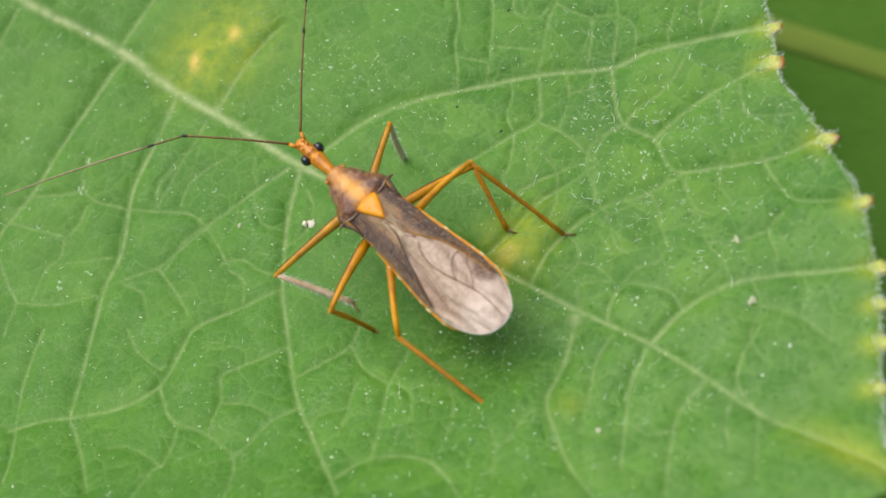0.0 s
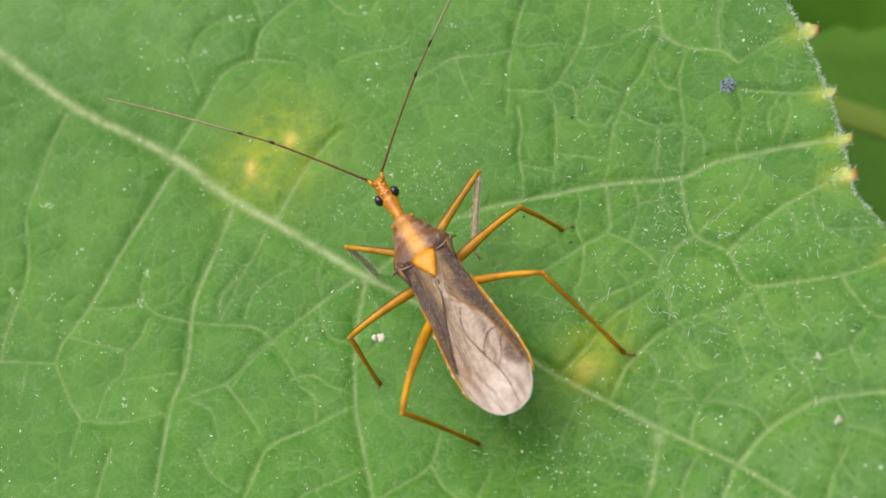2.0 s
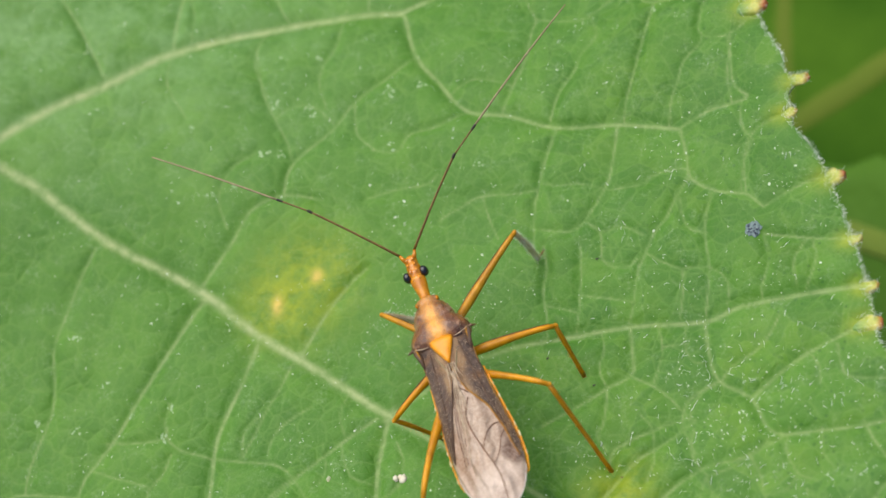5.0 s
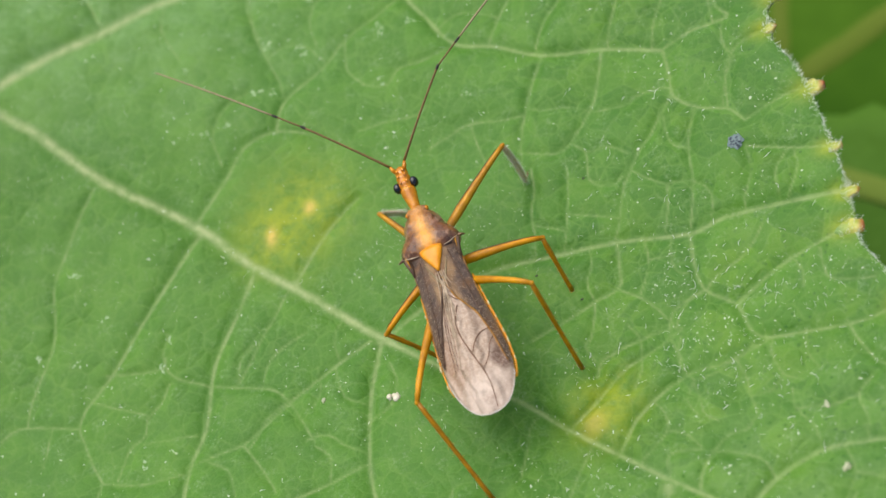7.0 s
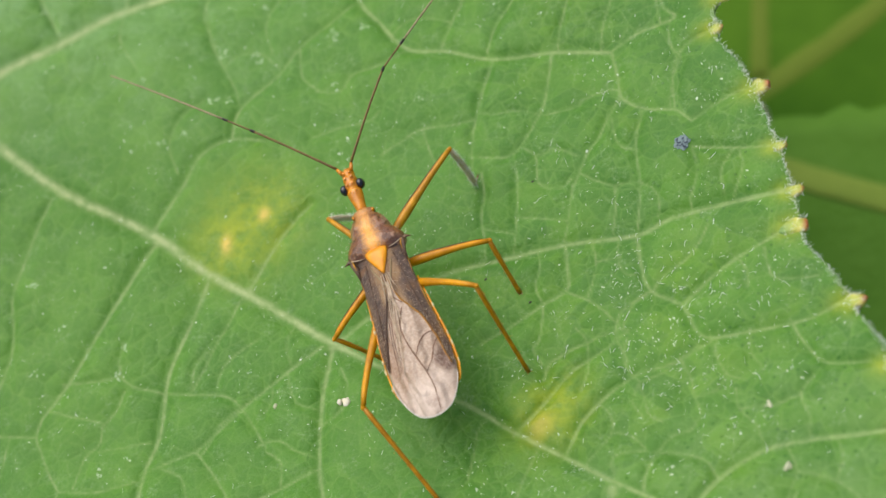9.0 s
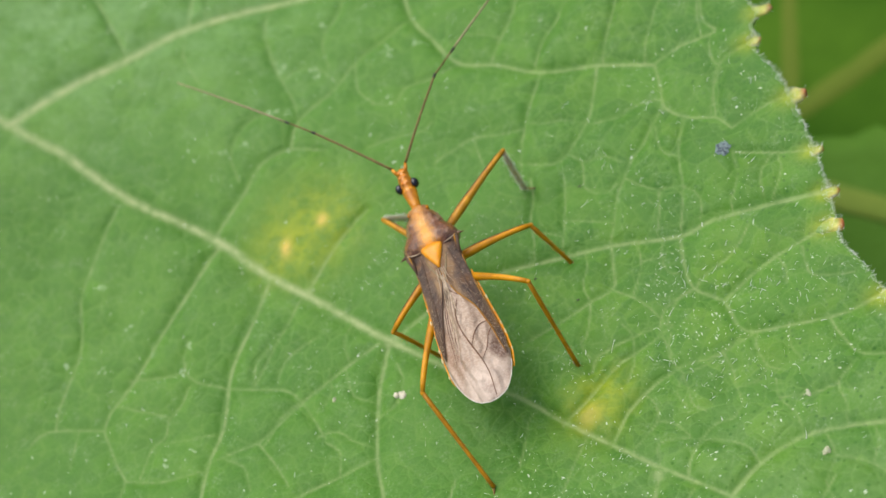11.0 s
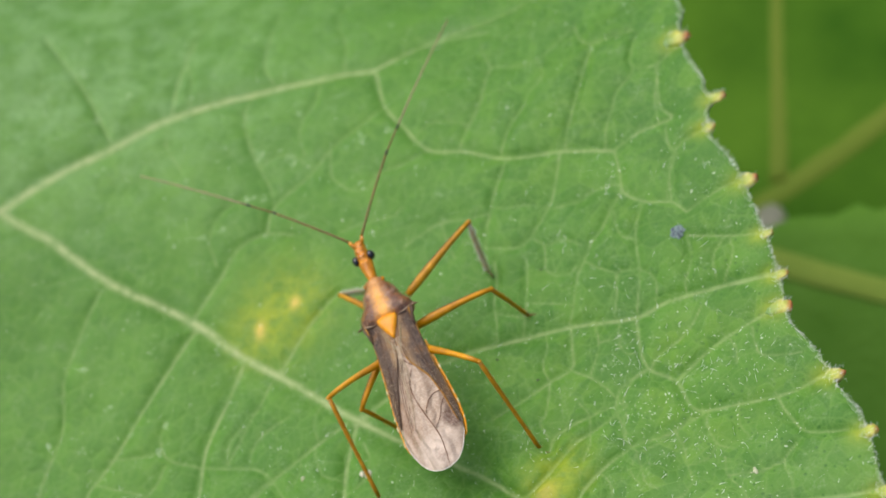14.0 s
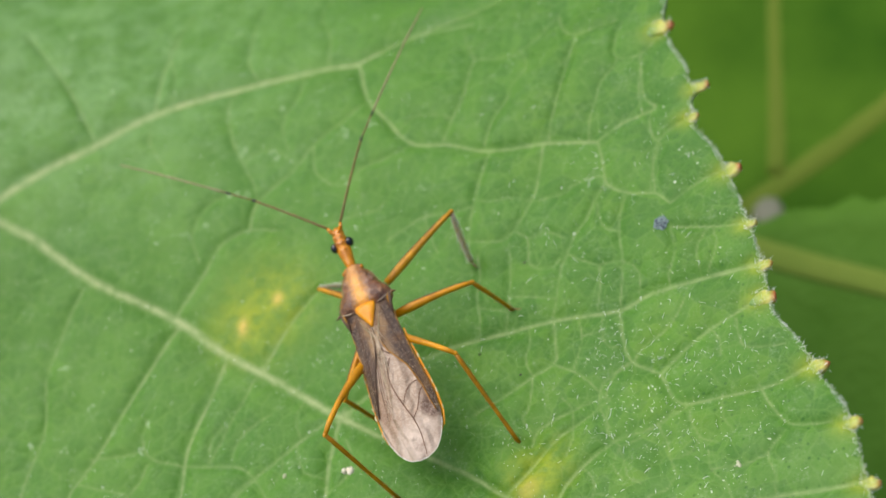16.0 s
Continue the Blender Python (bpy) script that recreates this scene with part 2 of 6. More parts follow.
def shield_skin():
    n = Nodes("shield_skin")
    across = n.maths("ABSOLUTE", n.axis(0))
    grain, large = n.noise(3.2, 5, 0.65), n.noise(1.0, 4)
    band = n.ramp(n.axis(1), 0.0008, 0.0030, 0.00010, -0.00012)
    edge = n.maths("ADD", n.maths("SUBTRACT", across, band), n.ramp(grain, 0.2, 0.8, -0.00020, 0.00020))
    side = n.mix(n.ramp(large, 0.38, 0.62), (0.20, 0.062, 0.014), (0.44, 0.170, 0.030))
    colour = n.mix(n.ramp(edge, 0.00012, 0.00062), (0.90, 0.38, 0.018), side)
    front = n.ramp(n.axis(1), 0.0024, 0.0030, 0.0, 0.75)
    colour = n.mix(n.maths("MULTIPLY", front, n.ramp(n.noise(2.0, 3), 0.35, 0.6, 0.4, 1.0)), colour, (0.52, 0.20, 0.020))
    blots = n.ramp(n.noise(1.9, 4, 0.7), 0.44, 0.57, 0.0, 0.85)
    colour = n.mix(n.maths("MULTIPLY", blots, n.ramp(across, 0.0002, 0.0006)), colour, (0.13, 0.042, 0.014))
    rear = n.ramp(n.maths("ADD", n.axis(1), n.ramp(grain, 0.2, 0.8, -0.0003, 0.0003)), 0.0008, 0.0015, 0.85, 0.0)
    colour = n.mix(n.maths("MULTIPLY", rear, n.ramp(across, 0.0005, 0.0011)), colour, (0.075, 0.032, 0.020))
    # Whitish sheen spots painted onto the shield's sides.
    sheen = n.maths("MULTIPLY", n.ramp(n.noise(1.6, 4, 0.6), 0.50, 0.60), n.ramp(across, 0.0003, 0.0008, 0.0, 0.55))
    colour = n.mix(sheen, colour, (0.60, 0.36, 0.22))
    n.bump(grain, 0.16, 0.9)
    n.bump(n.noise(14, 3), 0.014, 0.8)
    n.bump(n.noise(1.4, 3), 0.26, 0.9)
    return n.done(colour, 0.28, Coat_Weight=0.75, Coat_Roughness=0.12)


def corium_skin():
    n = Nodes("corium_skin")
    grain = n.noise(5.0, 5)
    across = n.maths("ABSOLUTE", n.axis(0))
    colour = n.mix(n.ramp(grain, 0.3, 0.7), (0.046, 0.029, 0.022), (0.160, 0.104, 0.074))
    colour = n.mix(n.ramp(n.noise(0.9, 4), 0.48, 0.66, 0.0, 0.6), colour, (0.24, 0.115, 0.040))
    inner = n.ramp(n.maths("ADD", across, n.ramp(n.noise(1.2), 0.3, 0.7, -0.0003, 0.0003)), 0.0001, 0.0008, 1.0, 0.0)
    colour = n.mix(n.maths("MULTIPLY", inner, 0.85), colour, (0.25, 0.135, 0.055))
    streak = n.put("ShaderNodeTexWave", Scale=300.0, Distortion=5.0, Detail=3.0)
    n.tree.links.new(n.place, streak.inputs["Vector"])
    colour = n.mix(n.maths("MULTIPLY", n.ramp(streak.outputs["Fac"], 0.45, 0.9), n.ramp(inner, 0.0, 0.5, 0.15, 0.8)), colour, (0.38, 0.235, 0.11))
    n.bump(grain, 0.07, 0.9)
    n.bump(n.noise(16.0, 2), 0.02, 0.9)
    return n.done(colour, 0.45, Specular_IOR_Level=0.35)


def membrane_skin():
    n = Nodes("membrane_skin")
    grain, large = n.noise(2.2, 5), n.noise(0.6, 3)
    colour = n.mix(n.ramp(grain, 0.3, 0.7), (0.38, 0.252, 0.165), (0.60, 0.445, 0.330))
    colour = n.mix(n.ramp(large, 0.42, 0.65, 0.0, 0.6), colour, (0.30, 0.185, 0.115))
    end = n.ramp(n.maths("ADD", n.axis(1), n.ramp(large, 0.3, 0.7, -0.0012, 0.0012)), -0.0060, -0.0085)
    colour = n.mix(n.maths("MULTIPLY", end, 0.45), colour, (0.66, 0.54, 0.45))
    start = n.ramp(n.axis(1), -0.0030, -0.0012)
    colour = n.mix(n.maths("MULTIPLY", start, 0.8), colour, (0.25, 0.15, 0.09))
    bent = n.warped(0.8, 0.8)
    colour = n.mix(n.maths("MULTIPLY", n.blob(1.40, -6.2, 0.65, 0.9, bent), 0.9), colour, (0.17, 0.085, 0.05))
    colour = n.mix(n.maths("MULTIPLY", n.blob(0.1, -8.3, 0.35, 0.8, bent), 0.5), colour, (0.24, 0.14, 0.10))
    colour = n.mix(n.maths("MULTIPLY", n.blob(-1.2, -5.5, 0.45, 2.2, bent), 0.6), colour, (0.30, 0.15, 0.07))
    colour = n.mix(n.maths("MULTIPLY", n.blob(0.35, -4.6, 0.85, 2.4, bent), 0.45), colour, (0.27, 0.165, 0.09))
    folds = n.noise(9.0, 3)
    colour = n.mix(n.ramp(folds, 0.42, 0.62, 0.0, 0.30), colour, (0.70, 0.57, 0.43))
    wrinkles = n.put("ShaderNodeTexWave", Scale=420.0, Distortion=9.0, Detail=3.0, Detail_Scale=1.2)
    n.tree.links.new(n.place, wrinkles.inputs["Vector"])
    n.bump(wrinkles.outputs["Fac"], 0.10, 0.8)
    n.bump(n.noise(1.3, 4), 0.14, 0.8)
    n.bump(n.noise(12.0, 2), 0.012, 0.8)
    return n.done(colour, 0.28, Coat_Weight=0.35, Coat_Roughness=0.15)


def tibia_fuzz():
    return plain_skin("tibia_fuzz", (0.48, 0.31, 0.15), (0.76, 0.57, 0.37), 6.0, 0.5, 0.004)


def back_leaf_skin():
    n = Nodes("back_leaf_skin")
    n_large, n_mid = n.noise(0.035, 4), n.noise(0.2, 4)
    colour = n.mix(n.ramp(n_large, 0.35, 0.65), (0.060, 0.158, 0.012), (0.100, 0.228, 0.024))
    colour = n.mix(n.ramp(n_mid, 0.35, 0.75, 0.0, 0.5), colour, (0.115, 0.235, 0.030))
    n.bump(n_mid, 1.2, 0.7)
    return n.done(colour, 0.6, Specular_IOR_Level=0.08)


def ground_skin():
    n = Nodes("ground_skin")
    a, b = n.noise(0.004, 5), n.noise(0.06, 5)
    colour = n.mix(n.ramp(a, 0.35, 0.65), (0.022, 0.060, 0.010), (0.055, 0.10, 0.022))
    colour = n.mix(n.ramp(b, 0.4, 0.7, 0, 0.7), colour, (0.075, 0.055, 0.030))
    n.bump(b, 20.0, 1.0)
    return n.done(colour, 0.9)


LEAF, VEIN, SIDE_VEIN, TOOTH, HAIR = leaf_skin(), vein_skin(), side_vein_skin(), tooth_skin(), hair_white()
ORANGE = plain_skin("orange_shell", (0.52, 0.160, 0.001), (0.82, 0.325, 0.003), 2.5, 0.24, 0.05, Coat_Weight=0.5)
BROWN_AMBER = plain_skin("brown_amber_leg", (0.30, 0.122, 0.001), (0.56, 0.255, 0.003), 1.2, 0.30, 0.02, Specular_IOR_Level=0.35)
AMBER = plain_skin("amber_leg", (0.42, 0.165, 0.001), (0.84, 0.385, 0.003), 0.9, 0.28, 0.02, Specular_IOR_Level=0.35)
OCHRE = plain_skin("ochre_leg", (0.36, 0.155, 0.004), (0.72, 0.36, 0.014), 1.4, 0.30, 0.03, Specular_IOR_Level=0.35)
LEG_HAIR = plain_skin("leg_hair", (0.82, 0.78, 0.70), (0.95, 0.93, 0.88), 2.0, 0.6, 0.0)
DARK_AMBER = plain_skin("leg_stripe_brown", (0.07, 0.032, 0.008), (0.15, 0.07, 0.016), 3.0, 0.3, 0.02)
BRIGHT = plain_skin("scutellum_orange", (0.82, 0.285, 0.003), (0.98, 0.43, 0.006), 2.5, 0.28, 0.05)
# For the rim's pale spots and the white glints set among them.
PALE = plain_skin("spot_and_glint", (0.70, 0.52, 0.20), (0.85, 0.76, 0.52), 3.0, 0.3, 0.02)
BLACK = plain_skin("eye_black", (0.004, 0.004, 0.005), (0.012, 0.013, 0.016), 20.0, 0.12, 0.006, Coat_Weight=0.6)
BROWN = plain_skin("antenna_brown", (0.115, 0.058, 0.010), (0.24, 0.130, 0.026), 4.0, 0.45, 0.01)
STRAW = plain_skin("antenna_straw", (0.25, 0.185, 0.085), (0.44, 0.36, 0.20), 4.0, 0.5, 0.01)
DARK = plain_skin("joint_dark", (0.012, 0.008, 0.005), (0.03, 0.018, 0.01), 6.0, 0.4, 0.01)
RIM = plain_skin("membrane_edge", (0.62, 0.54, 0.46), (0.82, 0.76, 0.68), 4.0, 0.25, 0.01)
VEIN_RED = plain_skin("membrane_vein_russet", (0.12, 0.050, 0.018), (0.24, 0.105, 0.040), 4.0, 0.4, 0.01)
FOLD = plain_skin("wing_fold_beige", (0.40, 0.28, 0.17), (0.62, 0.49, 0.34), 4.0, 0.35, 0.01)
WING_VEIN = plain_skin("wing_vein_brown", (0.070, 0.034, 0.016), (0.13, 0.066, 0.034), 4.0, 0.45, 0.01)
FUZZ, SHIELD, CORIUM, MEMBRANE = tibia_fuzz(), shield_skin(), corium_skin(), membrane_skin()
BACK_LEAF, GROUND = back_leaf_skin(), ground_skin()
# Leaf and rib further into the shade: the shade is put into their colour.
SHADE_LEAF = plain_skin("shade_leaf_skin", (0.012, 0.070, 0.001), (0.125, 0.255, 0.020), 0.045, 0.7, 0.8, Specular_IOR_Level=0.06)
SHADE_RIB = plain_skin("shade_rib", (0.115, 0.180, 0.022), (0.148, 0.205, 0.028), 0.08, 0.7, 0.2, Specular_IOR_Level=0.06)
BACK_VEIN = plain_skin("back_vein", (0.178, 0.265, 0.040), (0.218, 0.300, 0.050), 0.3, 0.7, 0.2, Specular_IOR_Level=0.06)
CRUMB = plain_skin("crumb_cream", (0.66, 0.60, 0.42), (0.86, 0.83, 0.70), 4.0, 0.6, 0.06)
BLUE = plain_skin("blue_grey_film", (0.12, 0.185, 0.18), (0.20, 0.275, 0.28), 8.0, 0.5, 0.03)
DARK_GRAIN = plain_skin("grain_slate", (0.035, 0.045, 0.065), (0.085, 0.105, 0.14), 8.0, 0.5, 0.02)
TAN = plain_skin("crumb_tan", (0.38, 0.41, 0.22), (0.60, 0.63, 0.44), 4.0, 0.6, 0.06)
SCRAP = plain_skin("faded_scrap", (0.16, 0.17, 0.11), (0.26, 0.26, 0.18), 0.4, 0.6, 0.06)
BLOOM = plain_skin("bloom_pale_green", (0.20, 0.35, 0.13), (0.38, 0.50, 0.27), 5.0, 0.6, 0.02)
SPECK = plain_skin("speck_white", (0.40, 0.52, 0.30), (0.74, 0.80, 0.66), 5.0, 0.6, 0.03)


# ---- shape helpers, all in millimetres ----
def mesh_of(name, verts, faces, material, smooth=True):
    me = bpy.data.meshes.new(name)
    me.from_pydata([(x * MM, y * MM, z * MM) for x, y, z in verts], [], faces)
    me.materials.append(material)
    if smooth:
        me.polygons.foreach_set("use_smooth", [True] * len(me.polygons))
    me.update()
    return me


def part(name, shape, material, parent, label="", smooth=True):
    """One mesh object under a thing or a part; shape is (verts, faces) in millimetres."""
    ob = new(name, mesh_of(name, *shape, material, smooth))
    ob.parent = parent
    return tagged(ob, label)


def thing(name, label, category, group="", kind=""):
    return tagged(new(name), label, category, group, kind)


def loft(rings):
    """A closed skin through rings of points; every ring has the same count."""
    k, verts, faces = len(rings[0]), [p for ring in rings for p in ring], []
    for i in range(len(rings) - 1):
        for j in range(k):
            a, b = i * k + j, i * k + (j + 1) % k
            faces.append((a, b, b + k, a + k))
    faces += [tuple(range(k))[::-1], tuple(range((len(rings) - 1) * k, len(rings) * k))]
    return verts, faces


def body_of(profile, sides=20):
    """Rings across the body's axis: rows of y, half width, half height, middle height."""
    rings = []
    for y, rx, rz, zc in profile:
        rings.append([(rx * math.cos(a), y, zc + rz * math.sin(a)) for a in (2 * math.pi * i / sides for i in range(sides))])
    return loft(rings)


def curve_through(points, step):
    """A smooth line through points (Catmull-Rom), about step apart."""
    p = [Vector(q) for q in points]
    p = [2 * p[0] - p[1]] + p + [2 * p[-1] - p[-2]]
    line = []
    for i in range(1, len(p) - 2):
        count = max(1, round((p[i + 1] - p[i]).length / step))
        for k in range(count):
            t = k / count
            line.append(0.5 * (2 * p[i] + (p[i + 1] - p[i - 1]) * t + (2 * p[i - 1] - 5 * p[i] + 4 * p[i + 1] - p[i + 2]) * t * t
                               + (3 * p[i] - p[i - 1] - 3 * p[i + 1] + p[i + 2]) * t ** 3))
    return line + [p[-2]]


def tube(line, radii, sides=8, flat=1.0):
    """A round bar along a line of points; flat squeezes it in height."""
    line, rings, n = [Vector(q) for q in line], [], len(line)
    for i, q in enumerate(line):
        way = (line[min(i + 1, n - 1)] - line[max(i - 1, 0)]).normalized()
        side = way.cross(Vector((0, 0, 1)))
        side = side.normalized() if side.length > 1e-4 else Vector((1, 0, 0))
        up = side.cross(way)
        r = np.interp(i / (n - 1), np.linspace(0, 1, len(radii)), radii)
        rings.append([tuple(q + side * (r * math.cos(a)) + up * (r * flat * math.sin(a))) for a in (2 * math.pi * k / sides for k in range(sides))])
    return loft(rings)


def ball(centre, rx, ry, rz, rings=8, sides=12):
    profile = []
    for i in range(rings + 1):
        a = math.pi * i / rings
        r = max(math.sin(a), 0.02)
        profile.append([(centre[0] + rx * r * math.cos(b), centre[1] + ry * math.cos(a), centre[2] + rz * r * math.sin(b))
                        for b in (2 * math.pi * k / sides for k in range(sides))])
    return loft(profile)


def joined(*shapes):
    verts, faces = [], []
    for v, f in shapes:
        base = len(verts)
        verts += v
        faces += [tuple(i + base for i in face) for face in f]
    return verts, faces


# ---- the leaf ----
def sheet_height(x, y):
    """The leaf's gentle sweep, without its relief."""
    x, y = np.clip(x, -40, 27), np.clip(y, -30, 34)
    return (0.00324 * x * x + 0.00122 * x * y + 0.00350 * y * y
            + (0.00088 * x ** 3 + 0.00395 * x * x * y + -0.00043 * x * y * y + -0.00678 * y ** 3) / 30)


MARGIN_Y = (-47, -40, -35, -30, -26, -25.2, -24.95, -24.2, -22.7, -21, -18.3, -16.4, -14.5, -11.1, -9.2, -7.2, -4.9, -2.7, -0.4, 2.1, 3.9, 5.6, 7.9, 10, 11.5, 14.2, 16, 18, 20, 26, 32, 40, 50, 58, 63)
MARGIN_X = (-31.85, -15.85, -2.85, 10.55, 21.55, 23.55, 24.55, 24.05, 23.35, 23.35, 23.3, 23.4, 23.45, 23.1, 22.7, 21.6, 20.7, 19.3, 19.1, 18.7, 18.3, 17.8, 17.1, 15.9, 15.8, 15.7, 14.9, 14.2, 14.6, 12.8, 9.15, 2.15, -11.85, -29.85, -45.85)
BASE_Y = (-47, -40, -20, 0, 20, 40, 55, 63)
BASE_X = (-32.5, -40, -56, -64, -68, -70, -62, -46.5)
TEETH = ((14.3, 17.9, 1.0), (16.5, 12.5, 0.70), (15.8, 10.7, 0.57), (17.9, 6.5, 0.78), (18.6, 2.9, 0.51), (19.1, 0.3, 0.61), (19.0, -1.7, 0.82), (21.5, -6.4, 0.78), (23.0, -10.2, 0.66), (23.5, -13.6, 0.66), (23.5, -15.6, 0.53), (23.5, -17.6, 0.66), (23.2, -19.9, 0.57))
VEINS = []


def side_vein(first, last, *points):
    """Notes a vein by its width at both ends and a few points that it bends through."""
    line = curve_through([(x, y, 0) for x, y in points], 0.12)
    VEINS.append((line, first, last))


MIDRIB = ((-62, 34), (-46, 23.5), (-32.4, 14.0), (-28.6, 11.5), (-24.3, 8.0), (-18.4, 4.5), (-14.9, 1.7), (-10.5, -1.3), (-7.6, -3.4), (-3.2, -6.2), (1.1, -8.8), (3.8, -10.8), (7.6, -13.3), (9.1, -14.3), (12.6, -16.5), (15.1, -18.4), (18.1, -20.9), (20.4, -22.2), (23.0, -23.8), (24.6, -24.9))
side_vein(0.84, 0.16, *MIDRIB)
side_vein(0.62, 0.42, (-32.4, 14.2), (-29.1, 16.5), (-24.8, 18.7), (-21.3, 20.7), (-15.9, 21.9), (-10.0, 22.6), (-7.2, 22.5))
side_vein(0.34, 0.20, (-7.2, 22.5), (-4.2, 23.8), (-2.0, 24.1), (0.9, 23.8))
side_vein(0.30, 0.26, (-7.0, 22.2), (-6.0, 18.9), (-4.6, 16.9), (-2.8, 14.6), (-0.2, 13.8), (2.7, 12.5), (6.2, 12.1), (9.7, 11.2))
side_vein(0.20, 0.14, (9.7, 11.2), (11.4, 11.9), (13.5, 12.2), (12.8, 13.4), (12.8, 16.5))
side_vein(0.20, 0.14, (9.7, 11.2), (10.0, 9.4), (10.2, 8.0), (11.5, 7.0), (13.1, 6.5), (14.0, 5.6))
side_vein(0.30, 0.28, (-6.5, -3.8), (-3.2, -1.5), (-0.3, -0.6), (2.3, -0.4), (6.5, -0.1), (10.5, -0.3), (12.2, 0.2), (14.7, 0.4), (16.8, 0.4), (18.9, 0.4))
side_vein(0.22, 0.18, (10.5, -0.3), (10.6, -1.9), (11.1, -3.7), (12.7, -4.9), (13.7, -6.8), (16.2, -7.0), (18.8, -6.9), (21.1, -6.3))
side_vein(0.20, 0.15, (12.7, -4.9), (14.4, -3.6), (16.0, -2.7), (17.5, -2.1), (18.9, -1.6))
side_vein(0.20, 0.12, (6.5, -0.1), (6.6, -1.8), (6.5, -2.8), (5.2, -3.5), (3.3, -4.5), (1.7, -5.3))
side_vein(0.18, 0.10, (11.1, -3.7), (9.5, -4.6), (9.1, -5.9), (9.7, -7.6))
side_vein(0.30, 0.20, (-6.9, -4.0), (-7.3, -7.2), (-7.1, -11.4), (-6.4, -14.2), (-5.6, -17.0), (-4.9, -18.7), (-3.3, -21.5), (-1.8, -23.9))
side_vein(0.30, 0.20, (-14.6, 1.4), (-15.4, -1.2), (-16.6, -4.6), (-16.8, -8.2), (-17.4, -10.6), (-17.6, -14.4), (-17.6, -18.5))
side_vein(0.22, 0.14, (-17.6, -18.5), (-16.4, -20.3), (-14.9, -23.1))
side_vein(0.20, 0.14, (-17.6, -18.5), (-19.0, -18.6), (-20.8, -19.1))
side_vein(0.22, 0.14, (-17.6, -18.5), (-14.7, -18.0), (-12.9, -16.9), (-12.2, -15.1), (-11.6, -13.5), (-9.2, -12.4), (-7.1, -11.4))
side_vein(0.16, 0.12, (-12.9, -16.9), (-11.7, -19.0), (-9.7, -19.9), (-7.7, -21.6), (-7.5, -23.9))
side_vein(0.18, 0.12, (-4.9, -18.7), (-6.2, -19.4), (-7.3, -20.9), (-7.9, -21.5))
side_vein(0.14, 0.10, (-11.4, -21.8), (-11.2, -20.7), (-11.2, -19.6))
side_vein(0.30, 0.18, (-18.0, 4.0), (-19.6, 1.3), (-21.4, -1.8), (-22.5, -4.0), (-24.2, -6.5))
side_vein(0.20, 0.12, (-2.1, -22.9), (-0.6, -21.9), (1.7, -22.0), (3.1, -22.9), (4.3, -24.5))
side_vein(0.16, 0.12, (-0.6, -21.9), (-0.5, -19.7), (-0.4, -17.7), (0.4, -15.8))
side_vein(0.16, 0.12, (-5.6, -17.0), (-4.0, -16.1), (-2.8, -15.2), (-2.4, -13.5))
side_vein(0.14, 0.10, (-2.8, -15.2), (-1.9, -16.6), (-0.4, -17.7))
side_vein(0.30, 0.16, (8.8, -14.6), (8.3, -17.4), (7.7, -19.2), (8.4, -21.3), (9.3, -23.1), (10.6, -24.8))
side_vein(0.32, 0.24, (12.6, -16.5), (14.1, -14.8), (16.4, -13.5), (18.6, -13.3), (21.1, -13.4), (23.1, -13.4))
side_vein(0.22, 0.12, (12.4, -16.7), (11.7, -18.7), (11.6, -20.6), (11.6, -23.4))
side_vein(0.22, 0.12, (15.3, -18.7), (14.1, -20.4), (13.8, -22.3), (13.7, -24.7))
side_vein(0.20, 0.10, (10.4, -15.0), (10.5, -14.1), (11.1, -12.9))
side_vein(0.20, 0.10, (17.8, -20.8), (16.8, -19.1), (17.0, -17.6), (17.8, -16.1))
side_vein(0.20, 0.12, (6.5, -12.2), (7.2, -10.7), (8.6, -9.3), (10.3, -8.3), (12.1, -8.0), (14.2, -7.1))
side_vein(0.18, 0.10, (3.6, -10.9), (5.1, -9.5), (6.7, -7.7), (8.8, -6.5), (9.8, -5.7))
side_vein(0.26, 0.14, (-18.4, 4.5), (-17.6, 5.7), (-16.5, 7.5), (-15.5, 9.3), (-13.6, 10.1), (-11.2, 9.6))
side_vein(0.24, 0.14, (-12.1, 0.0), (-10.9, 2.2), (-9.5, 4.0), (-8.4, 5.0))
side_vein(0.20, 0.10, (-21.3, 20.7), (-21.3, 23.6), (-21.0, 27.6), (-20.6, 30.9))
side_vein(0.20, 0.12, (-13.6, 10.1), (-13.1, 12.1), (-10.8, 14.3), (-9.6, 16.0), (-7.8, 17.4), (-6.0, 18.9))
side_vein(0.16, 0.10, (-9.6, 16.0), (-9.3, 13.8), (-8.1, 12.5))
side_vein(0.18, 0.10, (-25.0, 18.5), (-27.2, 22.7), (-29.5, 26.2), (-31.8, 29.3))
side_vein(0.16, 0.10, (2.7, 12.5), (1.9, 10.2), (1.4, 7.8), (1.2, 5.1))
side_vein(0.16, 0.10, (6.2, 12.1), (5.6, 8.8), (4.4, 6.7), (3.5, 5.9), (1.7, 6.2))
side_vein(0.16, 0.10, (7.2, 21.9), (7.6, 20.5), (8.6, 19.8), (11.3, 19.8))
side_vein(0.14, 0.10, (13.1, 6.5), (13.2, 8.9), (14.0, 10.2), (15.5, 10.6))
side_vein(0.14, 0.10, (13.9, 4.0), (16.1, 3.4), (18.1, 3.0))
side_vein(0.14, 0.10, (14.0, 5.6), (16.0, 6.4), (17.8, 6.7))
side_vein(0.12, 0.10, (11.3, 7.1), (10.8, 5.0), (10.9, 2.7), (10.6, 0.0))
